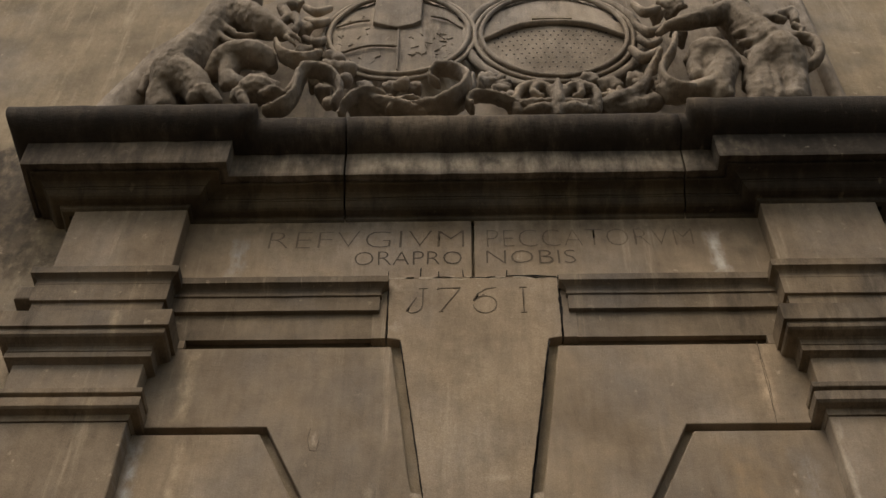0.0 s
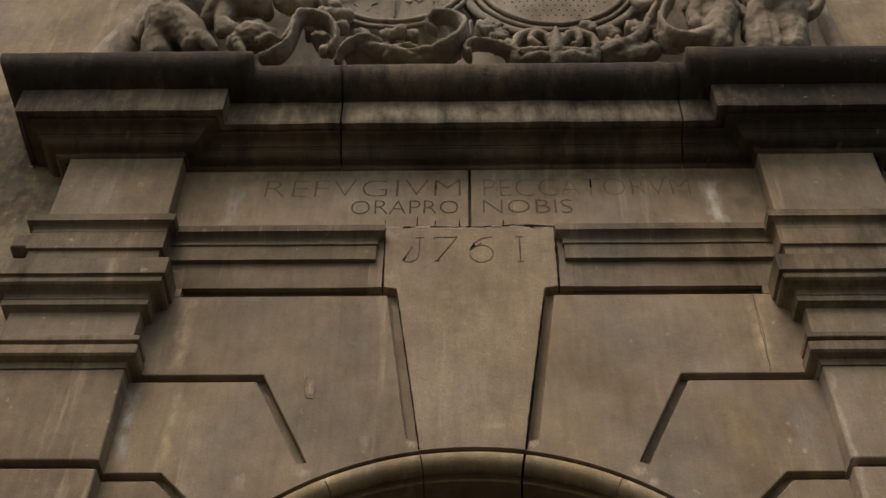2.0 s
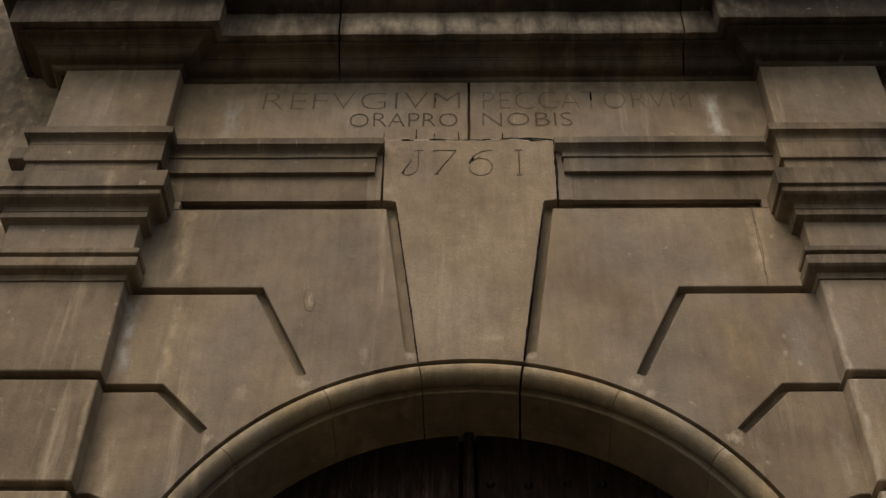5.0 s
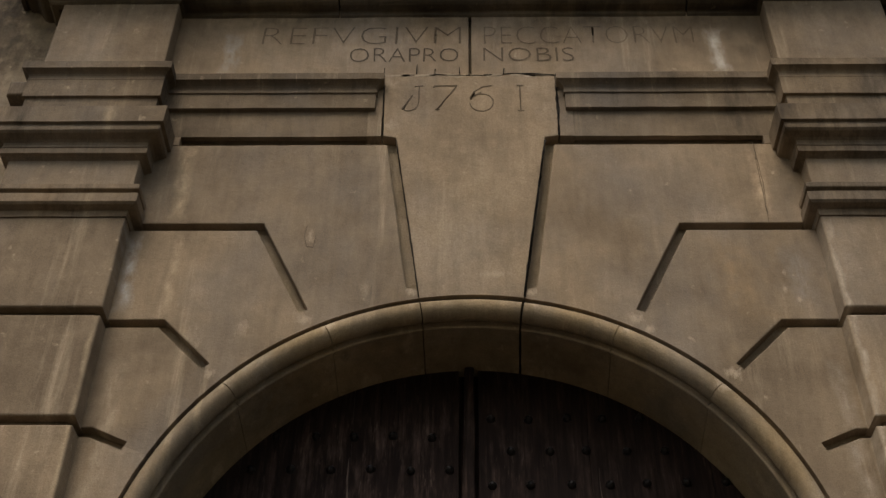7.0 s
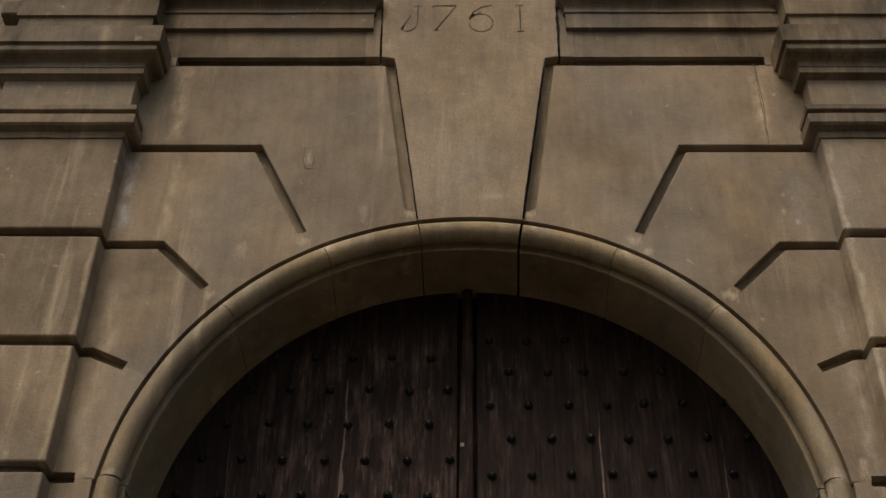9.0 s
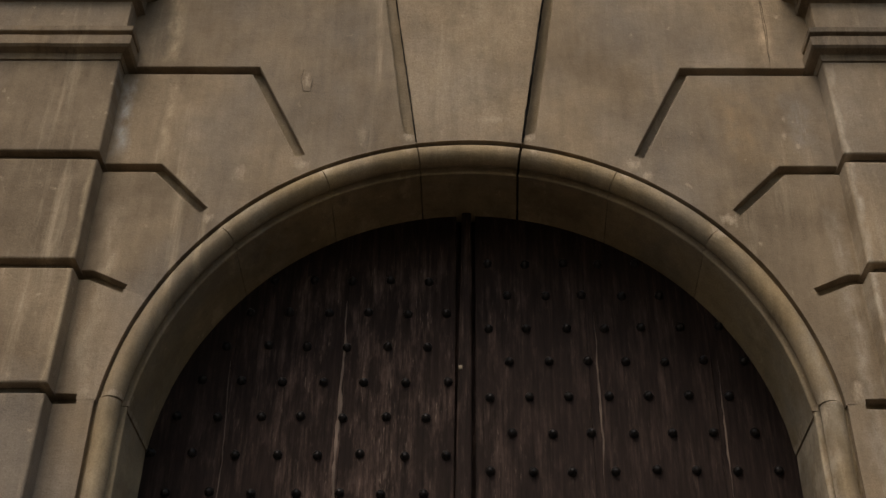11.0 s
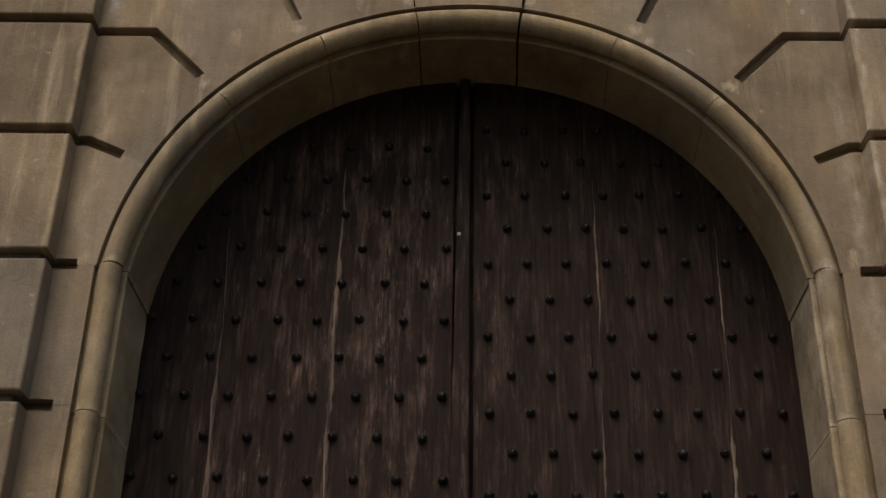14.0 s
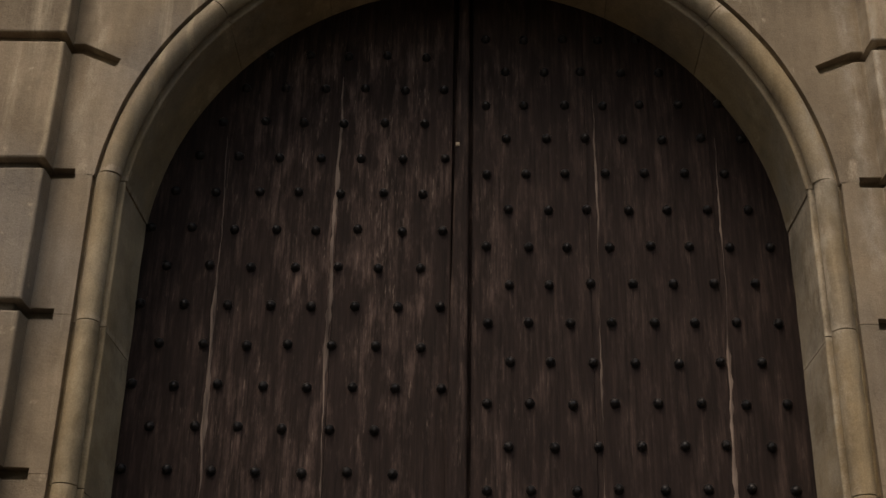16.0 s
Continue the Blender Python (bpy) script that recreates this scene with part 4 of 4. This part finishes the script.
relief('carved_lion', 'worn carved lion in high relief', 0.013, [
    [(-1.55, -0.11, 9.19, 0.100), (-1.64, -0.15, 8.95, 0.110), (-1.69, -0.17, 8.67, 0.120), (-1.73, -0.17, 8.48, 0.120)],
    [(-1.70, -0.14, 9.03, 0.080), (-1.47, -0.23, 8.73, 0.095), (-1.30, -0.28, 8.52, 0.070), (-1.19, -0.29, 8.42, 0.045), (-1.14, -0.29, 8.38, 0.025)],
    [(-1.72, -0.17, 8.52, 0.120), (-1.78, -0.19, 8.28, 0.130), (-1.84, -0.17, 8.12, 0.140), (-1.86, -0.16, 8.02, 0.130)],
    [(-1.79, -0.20, 8.02, 0.120), (-1.68, -0.21, 7.92, 0.100), (-1.63, -0.21, 7.79, 0.080)],
    [(-1.86, -0.14, 8.00, 0.110), (-1.89, -0.12, 7.89, 0.100), (-1.85, -0.12, 7.76, 0.090)],
    [(-1.64, -0.24, 7.71, 0.050), (-1.58, -0.28, 7.75, 0.042), (-1.52, -0.28, 7.68, 0.040), (-1.48, -0.27, 7.62, 0.030)],
    [(-2.07, -0.06, 8.10, 0.030), (-2.05, -0.08, 8.22, 0.030), (-2.03, -0.10, 8.33, 0.030), (-1.99, -0.10, 8.20, 0.030)],
    [(-1.60, -0.24, 8.60, 0.020), (-1.50, -0.25, 8.47, 0.022), (-1.40, -0.24, 8.48, 0.020)],
    [(-1.62, -0.24, 8.50, 0.020), (-1.53, -0.25, 8.37, 0.022), (-1.43, -0.24, 8.38, 0.020)],
    [(-1.17, -0.32, 8.32, 0.015), (-1.13, -0.32, 8.27, 0.014), (-1.10, -0.30, 8.24, 0.012)],
    [(-1.16, -0.32, 8.36, 0.015), (-1.10, -0.32, 8.31, 0.014), (-1.07, -0.30, 8.28, 0.012)],
])
relief('carved_lion', 'worn carved lion in high relief with curled tail', 0.013, [
    [(1.67, -0.14, 8.94, 0.100), (1.72, -0.17, 8.67, 0.110), (1.77, -0.19, 8.46, 0.115), (1.82, -0.20, 8.28, 0.130)],
    [(1.75, -0.16, 8.90, 0.070), (1.56, -0.24, 8.70, 0.060), (1.39, -0.27, 8.56, 0.045), (1.24, -0.24, 8.55, 0.030), (1.16, -0.21, 8.50, 0.020)],
    [(1.85, -0.20, 8.25, 0.130), (1.86, -0.20, 8.14, 0.150), (1.88, -0.19, 8.04, 0.130), (1.88, -0.19, 7.92, 0.100), (1.88, -0.19, 7.78, 0.090), (1.83, -0.20, 7.65, 0.080)],
    [(1.75, -0.20, 8.19, 0.080), (1.68, -0.21, 8.01, 0.070), (1.63, -0.21, 7.88, 0.050)],
    [(1.74, -0.25, 8.05, 0.022), (1.71, -0.27, 7.85, 0.030), (1.70, -0.27, 7.69, 0.035), (1.67, -0.24, 7.59, 0.030)],
    [(1.71, -0.25, 8.01, 0.020), (1.66, -0.27, 7.82, 0.028), (1.64, -0.27, 7.66, 0.032), (1.61, -0.24, 7.58, 0.030)],
    [(1.67, -0.24, 7.99, 0.020), (1.61, -0.25, 7.81, 0.025), (1.60, -0.25, 7.67, 0.030), (1.56, -0.24, 7.58, 0.028)],
    [(1.78, -0.25, 8.00, 0.020), (1.76, -0.27, 7.80, 0.028), (1.75, -0.27, 7.65, 0.030), (1.73, -0.24, 7.58, 0.030)],
    [(1.63, -0.24, 8.43, 0.020), (1.69, -0.27, 8.41, 0.022), (1.78, -0.24, 8.53, 0.020)],
    [(1.64, -0.24, 8.31, 0.020), (1.71, -0.27, 8.29, 0.022), (1.81, -0.24, 8.42, 0.020)],
    [(1.66, -0.24, 8.19, 0.020), (1.74, -0.27, 8.17, 0.022), (1.83, -0.24, 8.29, 0.020)],
    [(1.93, -0.16, 8.21, 0.030), (2.02, -0.17, 8.15, 0.032), (2.11, -0.17, 8.23, 0.034), (2.16, -0.16, 8.41, 0.034), (2.10, -0.16, 8.52, 0.034), (1.98, -0.16, 8.53, 0.034), (1.88, -0.15, 8.59, 0.030), (1.86, -0.14, 8.74, 0.028), (1.90, -0.14, 8.83, 0.028), (2.02, -0.14, 8.80, 0.025)],
    [(1.99, -0.11, 8.90, 0.030), (2.11, -0.11, 8.96, 0.035), (2.11, -0.11, 8.84, 0.030)],
    [(2.09, -0.11, 8.78, 0.020), (2.13, -0.11, 8.73, 0.020), (2.10, -0.11, 8.65, 0.015)],
])
relief('carved_beast', 'smooth bowed beast under the lion', 0.013, [
    [(-1.60, -0.19, 8.11, 0.060), (-1.54, -0.24, 8.17, 0.080), (-1.42, -0.27, 8.19, 0.085), (-1.30, -0.24, 8.19, 0.075), (-1.25, -0.21, 8.14, 0.050)],
    [(-1.49, -0.24, 8.15, 0.075), (-1.49, -0.24, 7.98, 0.050), (-1.48, -0.24, 7.88, 0.045)],
    [(-1.48, -0.24, 7.95, 0.050), (-1.40, -0.24, 7.88, 0.050)],
])
relief('curly_boss', 'carved curly boss beside the bowed beast', 0.01, [
    [(-1.38, -0.24, 7.74, 0.055), (-1.29, -0.27, 7.76, 0.085), (-1.21, -0.27, 7.74, 0.075), (-1.16, -0.24, 7.70, 0.060)],
    [(-1.36, -0.29, 7.80, 0.028), (-1.31, -0.30, 7.84, 0.030), (-1.24, -0.30, 7.85, 0.028)],
    [(-1.27, -0.32, 7.71, 0.026), (-1.22, -0.32, 7.76, 0.028), (-1.16, -0.30, 7.77, 0.026)],
    [(-1.23, -0.32, 7.64, 0.024), (-1.17, -0.32, 7.69, 0.026), (-1.12, -0.29, 7.70, 0.024)],
    [(-1.38, -0.29, 7.73, 0.026), (-1.34, -0.29, 7.64, 0.030), (-1.31, -0.28, 7.58, 0.028)],
])
relief('carved_beast', 'smooth bowed beast under the lion', 0.013, [
    [(1.34, -0.21, 8.14, 0.060), (1.39, -0.27, 8.14, 0.085), (1.46, -0.29, 8.09, 0.090), (1.53, -0.27, 8.02, 0.070)],
    [(1.50, -0.27, 8.08, 0.080), (1.47, -0.27, 7.92, 0.090), (1.43, -0.27, 7.79, 0.090), (1.43, -0.27, 7.65, 0.070)],
    [(1.37, -0.27, 8.12, 0.060), (1.31, -0.27, 7.99, 0.050), (1.31, -0.27, 7.86, 0.045)],
    [(1.36, -0.29, 7.72, 0.060), (1.27, -0.29, 7.69, 0.050), (1.20, -0.27, 7.68, 0.050)],
    [(1.57, -0.24, 8.20, 0.030), (1.62, -0.24, 8.09, 0.030), (1.63, -0.24, 8.01, 0.030)],
    [(1.43, -0.25, 8.09, 0.080), (1.43, -0.25, 7.95, 0.080)],
])
relief('strap_scroll', 'carved curling strapwork band', 0.012, [
    [(-1.24, -0.24, 8.36, 0.030), (-1.18, -0.27, 8.18, 0.035), (-1.06, -0.29, 8.07, 0.035), (-0.95, -0.24, 8.20, 0.030)],
])
relief('strap_scroll', 'carved curling strapwork band', 0.012, [
    [(-1.19, -0.19, 7.67, 0.040), (-1.10, -0.21, 7.74, 0.045), (-1.06, -0.21, 7.93, 0.045), (-1.04, -0.21, 8.11, 0.040)],
    [(-1.19, -0.27, 7.51, 0.030), (-1.09, -0.32, 7.50, 0.035), (-1.03, -0.34, 7.61, 0.035), (-1.03, -0.33, 7.82, 0.035), (-0.99, -0.32, 7.91, 0.035), (-0.89, -0.30, 7.91, 0.035), (-0.81, -0.30, 7.82, 0.033), (-0.78, -0.29, 7.69, 0.030), (-0.81, -0.27, 7.59, 0.030)],
])
relief('strap_scroll', 'carved curling strapwork band', 0.012, [
    [(-0.76, -0.24, 7.53, 0.030), (-0.74, -0.29, 7.57, 0.030), (-0.68, -0.30, 7.64, 0.032), (-0.60, -0.29, 7.69, 0.030), (-0.53, -0.27, 7.69, 0.022)],
    [(-0.71, -0.16, 7.68, 0.050), (-0.59, -0.21, 7.65, 0.050), (-0.44, -0.24, 7.58, 0.045), (-0.27, -0.24, 7.53, 0.030)],
    [(-0.49, -0.24, 7.55, 0.030), (-0.44, -0.27, 7.60, 0.028), (-0.36, -0.27, 7.63, 0.026), (-0.29, -0.24, 7.61, 0.020)],
])
relief('strap_scroll', 'carved curling strapwork band', 0.012, [
    [(-0.26, -0.19, 7.63, 0.030), (-0.13, -0.21, 7.65, 0.035), (-0.03, -0.21, 7.81, 0.035), (-0.01, -0.20, 7.99, 0.030)],
    [(-0.36, -0.24, 7.58, 0.035), (-0.22, -0.29, 7.53, 0.040), (-0.11, -0.32, 7.58, 0.045), (-0.04, -0.32, 7.73, 0.042), (-0.07, -0.30, 7.88, 0.035), (-0.15, -0.29, 7.96, 0.032), (-0.24, -0.28, 7.95, 0.030), (-0.26, -0.27, 7.87, 0.026), (-0.21, -0.27, 7.82, 0.022)],
])
relief('strap_scroll', 'carved curling strapwork band', 0.012, [
    [(-0.01, -0.29, 7.51, 0.032), (-0.04, -0.29, 7.57, 0.028), (0.00, -0.29, 7.64, 0.028), (0.09, -0.28, 7.66, 0.028), (0.18, -0.27, 7.62, 0.028), (0.28, -0.24, 7.57, 0.030)],
])
relief('strap_scroll', 'carved curling strapwork band', 0.012, [
    [(1.25, -0.24, 8.38, 0.030), (1.20, -0.27, 8.16, 0.035), (1.13, -0.27, 8.00, 0.035), (1.10, -0.29, 7.82, 0.035), (1.13, -0.32, 7.68, 0.035), (1.21, -0.32, 7.64, 0.030), (1.30, -0.29, 7.70, 0.025)],
    [(1.15, -0.16, 8.31, 0.040), (1.07, -0.17, 8.08, 0.040), (1.01, -0.17, 7.92, 0.040)],
    [(1.07, -0.24, 7.74, 0.030), (1.14, -0.27, 7.66, 0.035), (1.21, -0.24, 7.68, 0.030)],
])
relief('leaf_scroll', 'carved acanthus leaf ends', 0.012, [
    [(0.72, -0.21, 7.64, 0.040), (0.83, -0.24, 7.66, 0.050), (0.96, -0.24, 7.75, 0.045), (1.04, -0.21, 7.92, 0.035)],
    [(0.78, -0.19, 7.62, 0.050), (0.91, -0.21, 7.63, 0.050), (1.05, -0.21, 7.69, 0.050)],
    [(0.88, -0.27, 7.66, 0.020), (0.97, -0.27, 7.77, 0.020), (1.05, -0.24, 7.97, 0.018)],
])
relief('shell_lobe', '', 0, [
    [(1.05, -0.19, 8.95, 0.020), (1.11, -0.21, 8.79, 0.028), (1.21, -0.20, 8.86, 0.020)],
])
relief('shell_lobe', '', 0, [
    [(1.04, -0.19, 8.66, 0.020), (1.11, -0.21, 8.52, 0.028), (1.20, -0.20, 8.61, 0.020)],
])
relief('shell_lobe', '', 0, [
    [(0.98, -0.19, 8.35, 0.020), (1.04, -0.21, 8.20, 0.030), (1.14, -0.20, 8.31, 0.020)],
])
relief('shell_lobe', '', 0, [
    [(1.04, -0.19, 8.48, 0.020), (1.10, -0.20, 8.38, 0.022), (1.17, -0.19, 8.46, 0.020)],
])
relief('shell_lobe', '', 0, [
    [(-1.13, -0.17, 8.99, 0.020), (-1.04, -0.20, 8.86, 0.026), (-0.96, -0.17, 8.97, 0.020)],
])
relief('shell_lobe', '', 0, [
    [(-1.10, -0.17, 8.81, 0.020), (-1.02, -0.20, 8.70, 0.026), (-0.96, -0.17, 8.80, 0.020)],
])
relief('shell_lobe', '', 0, [
    [(-1.09, -0.17, 8.56, 0.020), (-1.01, -0.20, 8.45, 0.026), (-0.96, -0.17, 8.54, 0.020)],
])
relief('berry_spray', 'carved spray of round berries', 0.012, [
    [(-0.90, -0.20, 8.25, 0.000), (-0.89, -0.24, 8.18, 0.050)],
    [(-0.84, -0.20, 8.22, 0.000), (-0.83, -0.24, 8.15, 0.050)],
    [(-0.81, -0.20, 8.11, 0.000), (-0.80, -0.24, 8.04, 0.050)],
    [(-0.76, -0.20, 8.12, 0.000), (-0.75, -0.24, 8.06, 0.045)],
    [(-0.78, -0.20, 7.99, 0.000), (-0.77, -0.24, 7.92, 0.045)],
    [(-0.91, -0.20, 8.15, 0.000), (-0.90, -0.24, 8.09, 0.040)],
    [(-0.86, -0.20, 8.13, 0.000), (-0.85, -0.24, 8.06, 0.045)],
])
relief('berry', '', 0.012, [
    [(-0.86, -0.20, 7.72, 0.000), (-0.85, -0.24, 7.66, 0.042)],
])
relief('berry_spray', 'carved spray of two small berries', 0.012, [
    [(-0.42, -0.20, 7.93, 0.000), (-0.42, -0.24, 7.87, 0.045)],
    [(-0.47, -0.20, 7.92, 0.000), (-0.46, -0.24, 7.85, 0.030)],
])
relief('curved_border', 'broad smooth border along the curved edge', 0, [
    [(-2.30, -0.01, 7.40, 0.10), (-2.26, -0.01, 7.75, 0.115), (-2.17, -0.01, 8.10, 0.12), (-2.02, -0.02, 8.42, 0.12), (-1.82, -0.03, 8.70, 0.11), (-1.60, -0.03, 8.92, 0.10)],
    [(-2.36, 0.0, 7.42, 0.035), (-2.34, 0.0, 7.80, 0.035), (-2.26, 0.0, 8.16, 0.035), (-2.12, 0.0, 8.50, 0.035), (-1.92, 0.0, 8.79, 0.03), (-1.68, 0.0, 9.02, 0.03)],
])
relief('side_border', 'straight raised border along the edge', 0, [
    [(2.22, 0.0, 7.40, 0.05), (2.22, 0.0, 8.3, 0.05), (2.22, 0.0, 9.4, 0.05)],
])
relief('mane', 'worn curls of the lion', 0.012, [
    [(-1.24, -0.24, 8.64, 0.030), (-1.21, -0.24, 8.73, 0.035), (-1.27, -0.21, 8.90, 0.035), (-1.20, -0.21, 8.95, 0.030)],
    [(-1.14, -0.27, 8.47, 0.025), (-1.12, -0.27, 8.57, 0.025), (-1.17, -0.24, 8.73, 0.030)],
])
relief('openwork_crest', 'pierced carved crest with a central spike', 0.01, [
    [(0.47, -0.27, 7.47, 0.030), (0.48, -0.29, 7.58, 0.035), (0.48, -0.29, 7.70, 0.030), (0.49, -0.29, 7.83, 0.012)],
    [(0.26, -0.27, 7.59, 0.022), (0.39, -0.27, 7.60, 0.022), (0.55, -0.27, 7.59, 0.022), (0.69, -0.27, 7.59, 0.022)],
    [(0.47, -0.27, 7.63, 0.020), (0.43, -0.27, 7.76, 0.025), (0.37, -0.27, 7.77, 0.025), (0.34, -0.27, 7.70, 0.022), (0.39, -0.27, 7.66, 0.020)],
    [(0.49, -0.27, 7.63, 0.020), (0.55, -0.27, 7.75, 0.025), (0.60, -0.27, 7.77, 0.025), (0.62, -0.27, 7.69, 0.022), (0.58, -0.27, 7.65, 0.020)],
    [(0.25, -0.24, 7.54, 0.030), (0.24, -0.27, 7.63, 0.025), (0.27, -0.27, 7.75, 0.025), (0.33, -0.27, 7.79, 0.025), (0.40, -0.27, 7.82, 0.020)],
    [(0.70, -0.24, 7.54, 0.030), (0.71, -0.27, 7.63, 0.025), (0.70, -0.27, 7.73, 0.025), (0.65, -0.27, 7.78, 0.025), (0.58, -0.27, 7.82, 0.020)],
    [(0.31, -0.24, 7.54, 0.030), (0.39, -0.27, 7.53, 0.030), (0.48, -0.27, 7.51, 0.030), (0.57, -0.27, 7.53, 0.030), (0.65, -0.24, 7.54, 0.030)],
])
for fx, fz, fa, fl, fn in (
    (-0.58, 7.75, 100, 0.16, 5),
    (-0.40, 7.71, 75, 0.14, 5),
    (0.10, 7.92, 60, 0.16, 5),
    (0.85, 7.75, 70, 0.18, 6),
    (1.01, 7.88, 60, 0.16, 5),
    (1.16, 8.17, 100, 0.13, 4),
    (-1.11, 8.65, 80, 0.12, 4),
    (-1.05, 8.35, 120, 0.10, 4),
    (0.22, 7.76, 110, 0.12, 4),
    (1.29, 8.90, 70, 0.16, 5),
    (-1.21, 8.96, 110, 0.14, 5),
    (-0.51, 7.90, 80, 0.09, 4),
    (-0.68, 7.91, 60, 0.09, 4),
    (-0.35, 7.90, 110, 0.08, 4),
    (0.04, 7.99, 45, 0.12, 4),
    (0.14, 7.86, 70, 0.10, 4),
    (0.68, 7.98, 60, 0.10, 4),
    (0.80, 7.91, 70, 0.12, 5),
    (0.94, 7.97, 50, 0.12, 4),
    (1.03, 7.75, 80, 0.12, 5),
    (-0.99, 8.01, 60, 0.08, 4),
    (-0.91, 7.88, 90, 0.08, 4),
    (1.19, 8.82, 80, 0.10, 4),
    (1.33, 8.52, 120, 0.10, 4),
):
    frond(fx, fz, fa, fl, fn)

# the whole relief sits a little askew on the cornice
arms.rotation_euler.y = 0.0078
arms.location.x = -0.039
